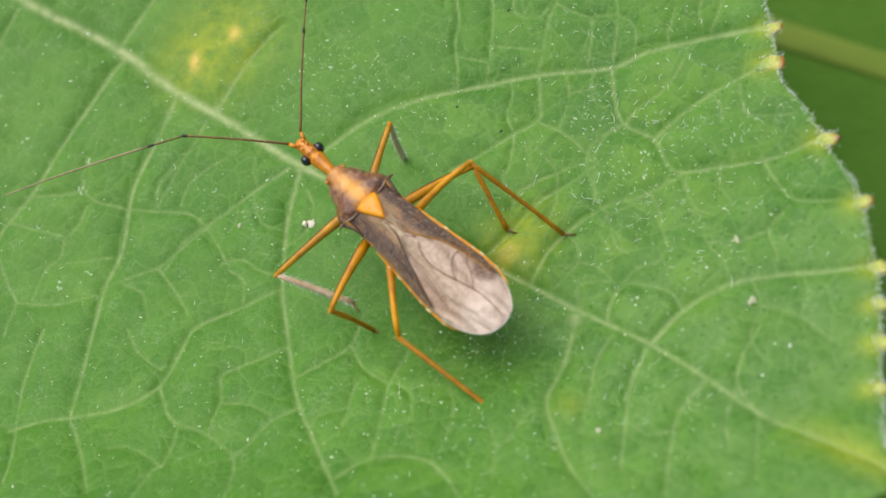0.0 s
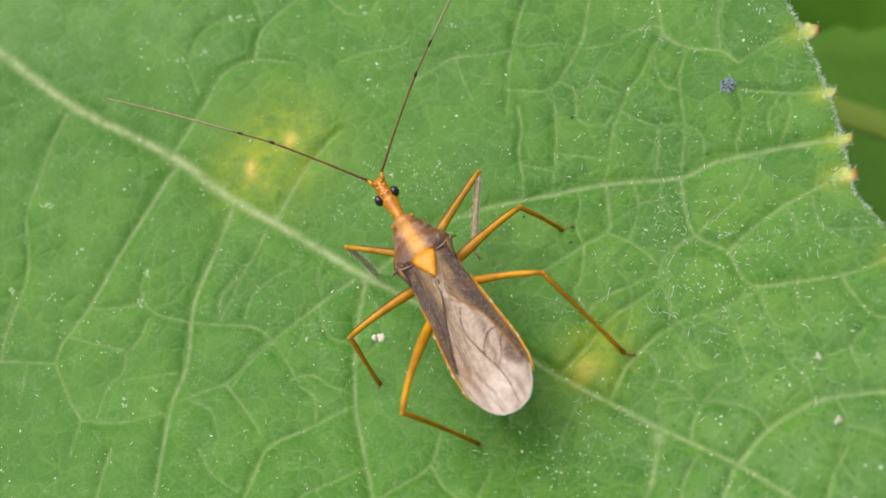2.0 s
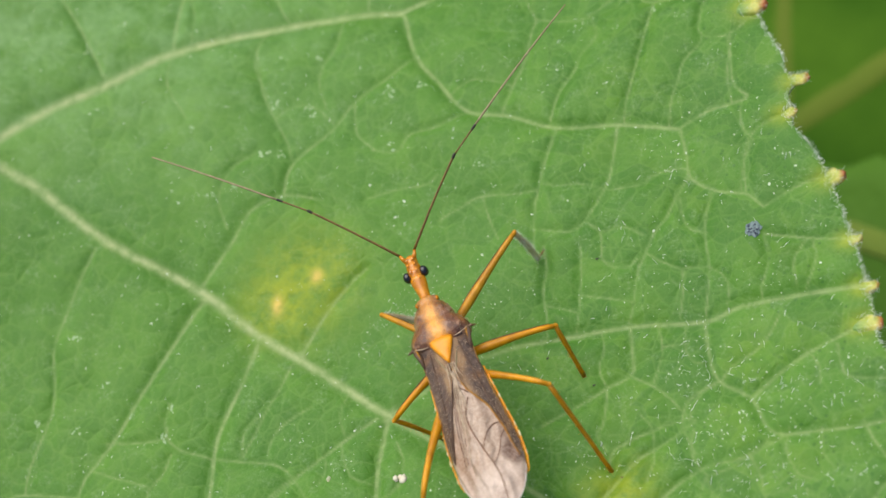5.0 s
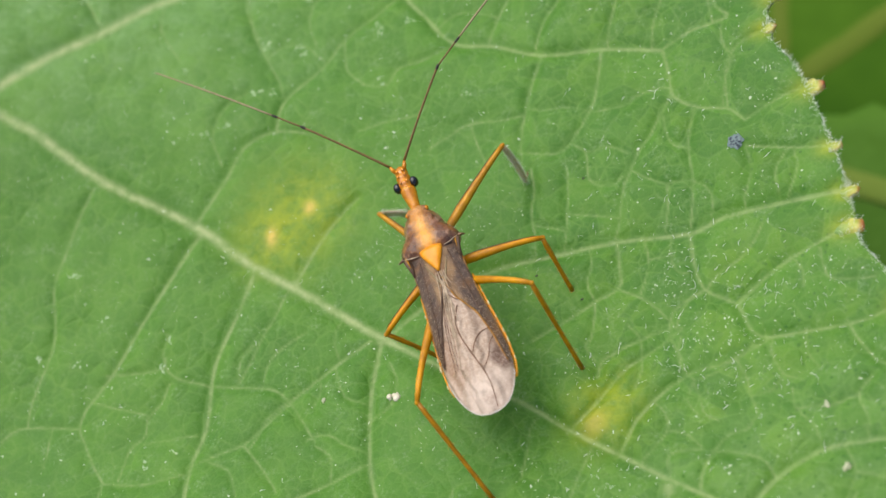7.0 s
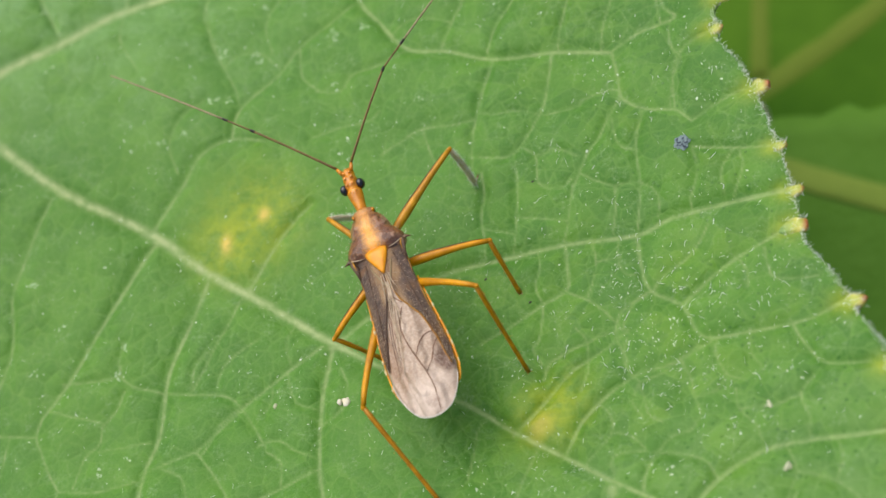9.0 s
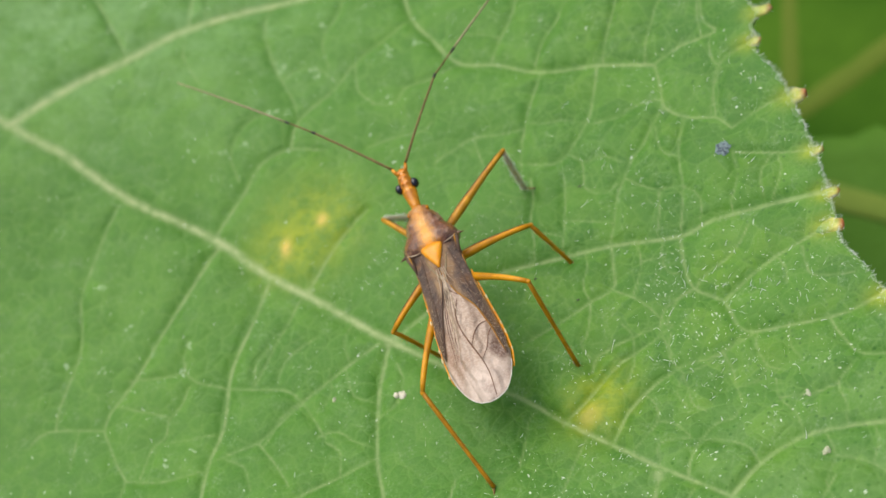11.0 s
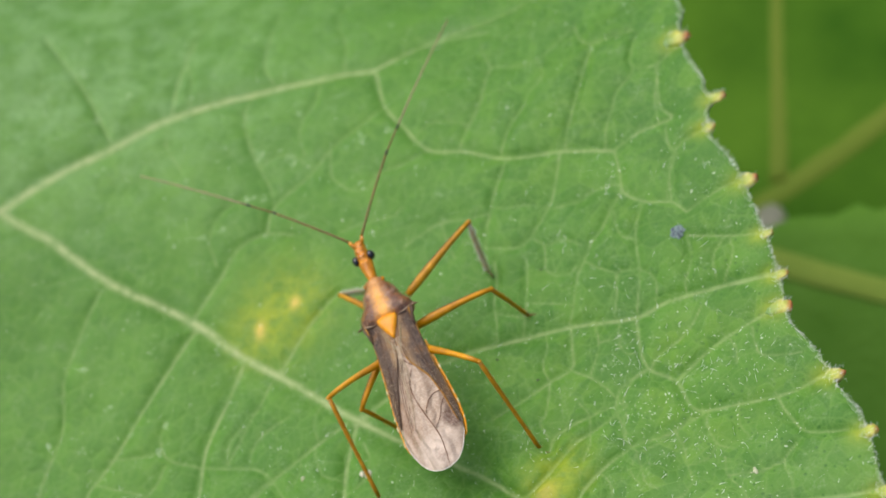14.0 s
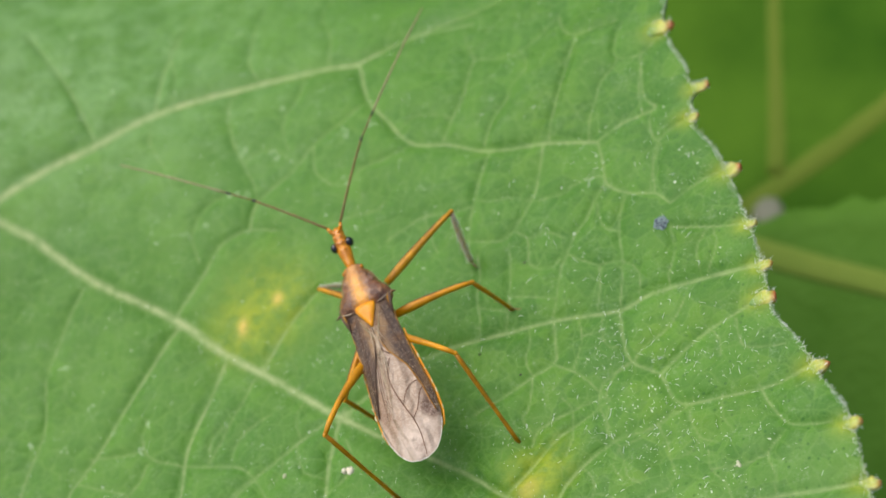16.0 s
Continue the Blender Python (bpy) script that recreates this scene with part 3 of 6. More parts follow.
side_vein(0.14, 0.10, (18.2, -6.8), (18.7, -8.0), (19.7, -9.4), (21.8, -9.8))
side_vein(0.14, 0.10, (-16.9, -5.7), (-15.4, -6.0), (-13.0, -6.4), (-11.8, -7.5), (-10.3, -9.8))
side_vein(0.14, 0.10, (-16.9, -5.7), (-18.9, -5.0), (-19.7, -3.8), (-19.5, -2.4))
side_vein(0.20, 0.12, (-7.5, -4.0), (-9.4, -5.3), (-11.6, -7.0), (-13.4, -8.7), (-14.4, -9.6))
side_vein(0.14, 0.10, (-14.4, -9.6), (-16.2, -10.1), (-17.3, -10.5))
side_vein(0.14, 0.10, (-14.4, -9.6), (-13.2, -11.1), (-12.2, -12.6))
side_vein(0.14, 0.10, (-23.1, -4.5), (-20.0, -4.5), (-19.5, -3.8))
side_vein(0.18, 0.12, (-24.7, 7.5), (-25.6, 5.5), (-26.3, 3.4), (-26.8, 1.3), (-26.5, -1.5), (-26.8, -3.2), (-27.4, -4.9), (-27.7, -6.3), (-27.7, -7.2))
side_vein(0.16, 0.12, (-24.2, -6.5), (-24.4, -7.6), (-23.9, -8.7), (-23.3, -9.9), (-22.5, -11.1))
side_vein(0.14, 0.10, (-22.5, -11.1), (-20.4, -11.4), (-18.8, -11.2), (-17.6, -11.0))
side_vein(0.12, 0.10, (-22.5, -11.1), (-22.7, -12.2), (-22.8, -13.2))
side_vein(0.14, 0.12, (-24.4, -7.6), (-25.8, -7.4), (-27.7, -7.2), (-28.6, -7.4), (-29.2, -7.9))
side_vein(0.10, 0.08, (-26.1, -7.5), (-26.2, -8.5), (-26.3, -9.8))
side_vein(0.12, 0.10, (-19.2, -5.4), (-19.6, -6.5), (-20.3, -7.4), (-20.4, -8.4), (-21.2, -9.3), (-21.6, -11.0))
side_vein(0.10, 0.08, (-17.3, -8.7), (-18.8, -8.8), (-20.3, -8.9))
side_vein(0.09, 0.08, (-23.9, -6.0), (-22.5, -6.5), (-20.2, -7.2))
side_vein(0.15, 0.11, (-12.5, -0.2), (-13.0, -1.5), (-13.8, -3.0), (-14.5, -4.7), (-15.0, -5.8))
side_vein(0.12, 0.09, (-13.6, -5.8), (-13.3, -4.6), (-12.5, -3.8), (-11.3, -3.1))
side_vein(0.12, 0.10, (-12.3, -7.4), (-13.2, -8.2), (-13.6, -9.2), (-14.1, -9.9))
side_vein(0.12, 0.10, (-12.3, -7.4), (-11.1, -6.6))
side_vein(0.12, 0.09, (-2.8, 14.4), (-4.7, 13.6), (-6.1, 13.3), (-6.9, 12.3), (-8.4, 12.6))
side_vein(0.11, 0.09, (-8.5, 9.4), (-6.9, 9.8), (-5.0, 10.0), (-4.4, 10.5))
side_vein(0.12, 0.10, (-4.3, 7.6), (-3.0, 8.3), (-1.7, 8.8), (0.6, 8.6), (1.4, 8.7))
side_vein(0.10, 0.08, (-1.7, 8.8), (-1.4, 7.6), (-0.8, 6.0))
side_vein(0.10, 0.08, (-15.9, 20.0), (-15.3, 17.3), (-14.4, 15.3), (-13.6, 13.7), (-13.2, 12.5))
side_vein(0.09, 0.08, (-14.4, 15.3), (-13.5, 16.0), (-12.2, 16.0), (-10.8, 14.7))
side_vein(0.09, 0.08, (-16.9, 8.3), (-17.5, 10.3), (-16.7, 12.2), (-15.4, 13.0))
side_vein(0.13, 0.10, (4.4, 6.2), (5.0, 5.6), (5.1, 4.4))
side_vein(0.12, 0.09, (5.0, 5.6), (6.3, 5.7), (7.4, 5.1))
side_vein(0.09, 0.08, (1.6, 9.1), (2.6, 8.8), (3.9, 8.7), (5.6, 8.1))
side_vein(0.12, 0.10, (10.2, 8.6), (9.2, 8.7), (8.0, 8.5), (7.4, 8.1), (5.7, 8.1))
side_vein(0.14, 0.11, (10.1, 8.1), (9.4, 7.1), (8.8, 6.0), (8.0, 5.0), (7.5, 4.0), (7.1, 3.1), (6.8, 1.8), (6.7, 0.8), (6.4, -0.0))
side_vein(0.10, 0.08, (9.5, 6.9), (9.7, 5.6), (10.1, 4.9), (10.9, 4.6))
side_vein(0.13, 0.10, (13.7, 9.6), (13.2, 8.6), (13.0, 7.6), (12.8, 6.6))
side_vein(0.11, 0.09, (13.2, 12.0), (13.1, 11.1), (13.3, 10.2), (13.7, 9.6))
side_vein(0.11, 0.09, (16.4, 3.2), (16.5, 2.2), (15.9, 0.7))
side_vein(0.12, 0.09, (1.8, 5.2), (2.0, 3.7), (1.8, 2.3), (2.0, 0.7), (1.9, -0.3))
side_vein(0.12, 0.09, (3.9, 4.8), (3.9, 3.0), (3.7, 0.6), (3.5, -0.2))
side_vein(0.09, 0.08, (5.1, 4.4), (5.1, 4.0), (5.7, 3.4), (6.5, 3.3), (7.0, 3.7))
side_vein(0.10, 0.08, (9.5, 2.8), (9.4, 1.2), (9.2, -0.0))
side_vein(0.13, 0.10, (11.2, -3.7), (11.9, -3.0), (13.0, -2.4), (13.8, -1.6), (14.4, -0.6))
side_vein(0.13, 0.09, (11.2, -3.7), (10.3, -4.1), (9.7, -5.0), (9.5, -5.7))
side_vein(0.12, 0.09, (6.6, -3.0), (7.6, -3.6), (8.5, -4.4), (9.5, -5.7))
side_vein(0.12, 0.09, (17.2, -2.5), (17.3, -3.5), (17.6, -4.3), (18.8, -4.6), (19.8, -4.7))
side_vein(0.10, 0.08, (15.7, -2.7), (16.2, -3.6), (16.2, -4.5))
side_vein(0.11, 0.09, (5.2, -3.5), (5.1, -4.7), (4.9, -5.6), (4.6, -6.0), (5.1, -7.0))
side_vein(0.12, 0.09, (9.7, -6.2), (9.5, -7.4), (10.0, -8.4), (10.3, -8.8))
side_vein(0.12, 0.09, (12.4, -7.8), (12.9, -8.9), (13.1, -10.1), (13.4, -11.1))
side_vein(0.15, 0.11, (5.2, -7.9), (5.5, -7.0), (6.5, -6.5), (8.1, -5.9), (9.4, -5.6))
side_vein(0.14, 0.10, (4.9, -11.8), (4.6, -12.6), (4.1, -13.7), (3.7, -14.9))
side_vein(0.11, 0.09, (11.4, -11.2), (10.7, -10.7), (10.5, -9.7), (10.2, -8.8))
side_vein(0.10, 0.08, (10.3, -8.8), (11.6, -8.4), (12.4, -7.8))
side_vein(0.09, 0.08, (10.6, -12.7), (9.3, -12.7), (8.8, -13.0), (8.9, -14.1))
side_vein(0.11, 0.08, (2.3, -9.6), (1.7, -10.3), (1.5, -11.7), (1.2, -13.3))
side_vein(0.10, 0.08, (6.9, -5.1), (7.5, -6.0), (7.6, -7.7), (7.2, -8.9))
side_vein(0.10, 0.08, (13.9, 4.0), (14.1, 2.6), (13.6, 1.0), (13.7, 0.2))
side_vein(0.09, 0.08, (16.1, 3.3), (15.4, 2.3), (15.4, 0.9))
side_vein(0.10, 0.08, (13.5, -6.7), (13.3, -7.3), (12.4, -7.8))
side_vein(0.10, 0.08, (10.9, 2.6), (11.6, 2.1), (11.9, 1.3), (11.7, 0.2))
side_vein(0.09, 0.08, (7.5, 4.0), (8.6, 3.2), (9.5, 2.8), (10.9, 2.7))
side_vein(0.10, 0.08, (2.0, 1.6), (2.9, 1.3), (3.7, 1.0))
side_vein(0.09, 0.08, (3.8, 2.0), (5.1, 1.7), (6.7, 1.3))
side_vein(0.09, 0.08, (4.9, -0.1), (5.1, -1.3), (4.8, -2.3), (5.2, -3.5))
side_vein(0.09, 0.08, (8.0, -0.2), (8.2, -1.5), (7.9, -2.8), (7.6, -3.6))
side_vein(0.09, 0.08, (9.6, -0.1), (9.4, -1.4), (9.8, -2.5), (10.8, -2.7))
side_vein(0.09, 0.08, (8.2, -1.5), (9.5, -1.5))
side_vein(0.10, 0.08, (16.1, -6.9), (16.1, -8.1), (16.6, -9.1))
side_vein(0.09, 0.08, (14.5, -6.7), (14.3, -7.8), (14.8, -9.1), (15.7, -9.6))
side_vein(0.09, 0.08, (13.1, -10.1), (14.2, -9.9), (14.8, -9.1))
side_vein(0.09, 0.08, (8.0, -9.6), (8.7, -10.4), (8.8, -11.4), (8.2, -12.2), (7.3, -13.1))
side_vein(0.09, 0.08, (10.2, -8.8), (9.9, -9.9), (10.4, -10.8))
side_vein(0.09, 0.08, (8.8, -11.4), (9.8, -11.8), (10.6, -12.7))
side_vein(0.09, 0.08, (13.4, -11.1), (12.8, -11.9), (11.9, -12.1), (11.1, -12.9))
side_vein(0.09, 0.08, (-15.1, -5.8), (-15.0, -4.4), (-14.2, -3.4))
side_vein(0.09, 0.08, (-10.5, -5.3), (-10.2, -6.7), (-10.5, -7.7))
side_vein(0.09, 0.08, (-9.5, -5.3), (-8.8, -7.2), (-7.5, -7.9))
side_vein(0.09, 0.08, (-10.8, -9.7), (-9.6, -9.5), (-8.4, -10.3), (-7.2, -10.8))
side_vein(0.09, 0.08, (-9.2, -2.3), (-9.6, -3.7), (-9.2, -5.1))
side_vein(0.09, 0.08, (-6.3, -5.5), (-5.8, -6.9), (-6.2, -8.2), (-7.1, -8.8))
side_vein(0.14, 0.10, (-20.5, -13.1), (-20.8, -15.0), (-20.8, -16.9), (-20.4, -19.1), (-20.0, -20.7), (-19.8, -22.8))
side_vein(0.12, 0.09, (-11.4, -21.8), (-11.8, -22.0), (-12.0, -22.5), (-12.4, -23.6))
side_vein(0.11, 0.09, (-15.5, -13.3), (-14.7, -14.6), (-13.8, -15.4), (-13.0, -15.9))
side_vein(0.12, 0.09, (-6.2, -15.0), (-7.7, -15.7), (-8.7, -16.1), (-9.5, -16.6), (-9.2, -18.1), (-9.4, -19.2), (-9.4, -20.0))
side_vein(0.10, 0.08, (-9.1, -18.2), (-7.6, -18.4), (-6.3, -19.1))
side_vein(0.12, 0.09, (10.7, -15.8), (10.0, -17.2), (9.8, -19.1), (9.5, -21.1))
side_vein(0.11, 0.08, (17.8, -20.8), (17.7, -22.5), (17.7, -24.2))
side_vein(0.10, 0.08, (-1.9, -17.3), (-2.2, -17.9), (-2.3, -18.9), (-2.5, -20.2), (-3.5, -21.1))
side_vein(0.09, 0.08, (-4.2, -20.0), (-3.7, -19.3), (-2.7, -19.0))
side_vein(0.09, 0.08, (-0.4, -17.5), (0.6, -18.1), (1.0, -19.4), (0.5, -20.7), (0.4, -21.9))
side_vein(0.09, 0.08, (2.7, -22.0), (3.0, -20.8), (3.1, -19.2), (2.7, -18.2))
side_vein(0.09, 0.08, (5.2, -20.7), (5.5, -21.9), (5.6, -23.5))
side_vein(0.09, 0.08, (-16.5, -10.3), (-15.1, -11.1), (-14.5, -12.6))
side_vein(0.09, 0.08, (-10.2, -10.1), (-9.3, -10.9), (-9.2, -12.4))
side_vein(0.09, 0.08, (-14.7, -20.6), (-14.0, -20.4), (-12.9, -20.8), (-11.4, -21.8))
side_vein(0.09, 0.08, (7.7, -19.6), (6.8, -20.0), (6.1, -21.4))
side_vein(0.09, 0.08, (13.9, -21.3), (12.8, -21.5), (11.6, -20.6))
side_vein(0.09, 0.08, (16.7, -19.4), (16.3, -20.9), (16.5, -22.7))
side_vein(0.09, 0.08, (14.1, -14.8), (13.6, -13.8), (12.5, -13.2), (11.2, -12.9))
side_vein(0.09, 0.08, (16.4, -13.5), (16.1, -12.2), (15.3, -11.1), (15.2, -10.0))
side_vein(0.09, 0.08, (18.6, -13.3), (18.7, -12.2), (18.4, -10.9), (19.1, -10.0))
side_vein(0.09, 0.08, (15.3, -11.1), (17.0, -11.2), (18.4, -10.9))
side_vein(0.09, 0.08, (19.9, -13.3), (20.1, -14.5), (19.7, -15.7))
side_vein(0.09, 0.08, (17.5, -13.4), (17.9, -14.9), (17.4, -16.4), (18.0, -18.0))
side_vein(0.09, 0.08, (17.9, -14.9), (19.7, -15.7), (21.1, -17.1))
side_vein(0.30, 0.16, (-7.2, 22.6), (-4.5, 23.7), (-2.2, 24.4), (0.6, 24.8), (2.6, 25.5), (4.6, 26.4))
side_vein(0.16, 0.11, (-0.6, 14.1), (0.0, 15.7), (0.7, 17.3), (1.1, 19.5), (1.3, 20.4), (0.7, 21.8), (0.4, 23.2))
side_vein(0.12, 0.09, (2.3, 13.0), (2.8, 14.7), (3.7, 16.0), (4.1, 17.2))
side_vein(0.13, 0.10, (6.5, 12.0), (6.8, 13.7), (7.3, 15.4), (7.7, 16.9), (8.1, 18.4), (8.5, 19.8))
side_vein(0.12, 0.10, (12.7, 12.0), (12.5, 13.8), (12.7, 15.3), (12.7, 16.4), (13.4, 16.8), (14.0, 17.4))
side_vein(0.10, 0.08, (12.7, 16.4), (11.2, 16.8), (11.2, 18.2), (11.6, 19.5))
side_vein(0.12, 0.09, (9.1, 11.4), (9.3, 13.0), (9.7, 14.1), (10.1, 15.3), (11.0, 16.2), (11.2, 16.8))
side_vein(0.11, 0.09, (-14.0, 22.1), (-15.2, 24.5), (-15.4, 27.5), (-15.2, 30.1))
side_vein(0.10, 0.08, (-20.2, 21.1), (-20.3, 23.7), (-21.3, 26.7), (-21.1, 29.2))
side_vein(0.10, 0.08, (-9.3, 23.0), (-9.5, 25.5), (-10.6, 28.3), (-10.2, 30.2))
side_vein(0.10, 0.08, (4.1, 17.2), (5.0, 18.3), (4.6, 19.9))
side_vein(0.10, 0.08, (1.3, 20.4), (3.0, 19.9), (4.6, 19.9), (7.1, 21.9))
side_vein(0.09, 0.08, (-3.9, 15.7), (-2.3, 16.6), (0.0, 15.8))
side_vein(0.10, 0.08, (-15.6, 21.8), (-16.0, 19.4), (-14.9, 16.8))
side_vein(0.10, 0.08, (-10.7, 23.1), (-11.0, 20.4), (-11.9, 18.1), (-11.3, 15.7))
side_vein(0.09, 0.08, (-21.3, 20.5), (-21.3, 18.3), (-19.9, 15.8))

from mathutils import kdtree

def vein_tree(low, high):
    """The veins of one class of width, for the nearest of them to be found."""
    rows = [(q, w) for line, first, last in VEINS for k, q in enumerate(line) for w in (first + (last - first) * k / (len(line) - 1),) if low <= first < high]
    tree = kdtree.KDTree(len(rows))
    for k, (q, _) in enumerate(rows):
        tree.insert(q, k)
    tree.balance()
    return tree, [w for _, w in rows]


VEIN_TREES = [vein_tree(*span_of) for span_of in ((0.40, 9.0), (0.25, 0.40), (0.15, 0.25), (0.0, 0.15))]


def veins_at(x, y):
    """For each class of vein, the distance to the nearest and its width there."""
    found = []
    for tree, widths in VEIN_TREES:
        _, k, d = tree.find((x, y, 0))
        found.append((d, widths[k]))
    return found


def skin_height(x, y):
    """The leaf's upper face: cells swell between the sunken veins, large veins stand up in their furrow."""
    near = veins_at(x, y)
    furrow = max((0.05 + 1.05 * min(w, 0.36)) * math.exp(-(d / (0.30 + 1.05 * w)) ** 1.3) for d, w in near)
    ridge = max(0.22 * max(w - 0.14, 0) * math.exp(-(d / (0.5 * w)) ** 2) for d, w in near)
    roll = 0.35 * noise.noise((x * 0.16, y * 0.16, 3.1)) + 0.10 * noise.noise((x * 0.45, y * 0.45, 7.7)) + 0.02 * noise.noise((x * 1.3, y * 1.3, 1.4))
    return float(sheet_height(x, y)) + 0.08 - furrow + ridge + roll * min(1.0, min(d for d, _ in near) / 0.8 + 0.45)


SPINE = VEINS[0][0]
FORKS = [end for line, first, _ in VEINS[1:] if first > 0.2 for end in (line[0], line[-1]) if -26 < end.x < 12 and min((q - end).length for q in SPINE) < 0.7]


def vein_tint(x, y):
    """How strongly the pale vein colour shows."""
    fork = max(0.75 * math.exp(-((x - q.x) ** 2 + (y - q.y) ** 2) / 0.12) for q in FORKS)
    return max(fork, *(math.exp(-(d / ((0.44 if w > 0.4 else 0.30) * w + 0.040)) ** 2) * min(1.0, 0.27 + w * (1.5 if w > 0.4 else 1.15)) for d, w in veins_at(x, y)))


def margin(y):
    base = float(np.interp(y, MARGIN_Y, MARGIN_X))
    for tx, ty, size in TEETH:
        if abs(y - ty) < 1.6:
            base += max(0.0, tx - 0.1 * size - base) * math.exp(-((y - ty) / (0.62 * size)) ** 2)
    return base + 0.06 * noise.noise((y * 2.3, 0.7, 0)) + 0.03 * noise.noise((y * 7.0, 4.2, 0))


def blade_shape():
    """A close lattice, cut to the margin: columns past the edge are drawn back onto it."""
    across = np.concatenate([np.arange(26.0, -34.5, -0.115), np.linspace(-36, -71, 16)])
    along = np.concatenate([np.linspace(-47, -27.5, 24), np.arange(-27.0, 31.5, 0.115), np.linspace(32, 63, 24)])
    index, verts, marks, faces = {}, [], [], []
    inside = np.zeros((len(along), len(across)), bool)
    edges = [(margin(y), float(np.interp(y, BASE_Y, BASE_X))) for y in along]
    for i, (right, left) in enumerate(edges):
        inside[i] = (across < right) & (across > left)

    def corner(i, j):
        right, left = edges[i]
        x, y = min(max(across[j], left), right), along[i]
        key = (i, j if inside[i, j] else ("r" if across[j] >= right else "l"))
        if key not in index:
            index[key] = len(verts)
            verts.append((x, y, skin_height(x, y) - 0.12 * max(0.0, 1 - (right - x) / 0.5)))
            marks.append(vein_tint(x, y))
        return index[key]

    for i in range(len(along) - 1):
        for j in range(len(across) - 1):
            if inside[i:i + 2, j:j + 2].any():
                ring = []
                for q in (corner(i, j), corner(i + 1, j), corner(i + 1, j + 1), corner(i, j + 1)):
                    if q not in ring:
                        ring.append(q)
                if len(ring) > 2:
                    faces.append(tuple(ring))
    return verts, faces, marks


def pigment(x, y):
    """Yellowing round the blemishes, their dry hearts, and the yellow rim by the teeth."""
    halo = max(0.95 * np.exp(-((x + 13.4) ** 2 + (y - 3.4) ** 2) / 5.0), 0.85 * np.exp(-((x + 11.2) ** 2 + (y - 4.9) ** 2) / 5.0),
               0.75 * np.exp(-((x + 12.2) ** 2 + (y - 4.3) ** 2) / 9.0))
    u, v = (x - 5.6) * 0.62 + (y + 9.8) * 0.78, (x - 5.6) * -0.78 + (y + 9.8) * 0.62
    halo = max(halo, 0.85 * np.exp(-(u / 2.1) ** 2 - (v / 1.7) ** 2), 0.45 * np.exp(-((x - 8.7) ** 2 + (y + 19.6) ** 2) / 0.5))
    heart = max(np.exp(-((x + 13.6) ** 2 / 0.10 + (y - 3.2) ** 2 / 0.30)), np.exp(-((x + 11.3) ** 2 / 0.12 + (y - 4.75) ** 2 / 0.16)),
                0.48 * np.exp(-(u + 0.95) ** 2 / 0.5 - (v + 0.1) ** 2 / 0.3))
    rim = 0.0
    for tx, ty, size in TEETH:
        d = ((x - tx + 0.35) ** 2 / 0.75 + (y - ty) ** 2 / 0.45) * (0.62 / size)
        if d < 9:
            rim = max(rim, 0.72 * math.exp(-1.3 * d))
    d = ((x - 22.2) * 0.83 - (y + 23.3) * 0.55, (x - 22.2) * 0.55 + (y + 23.3) * 0.83)
    rim = max(rim, 0.6 * math.exp(-(d[0] / 2.6) ** 2 - (d[1] / 0.8) ** 2))
    return float(halo), float(heart), rim


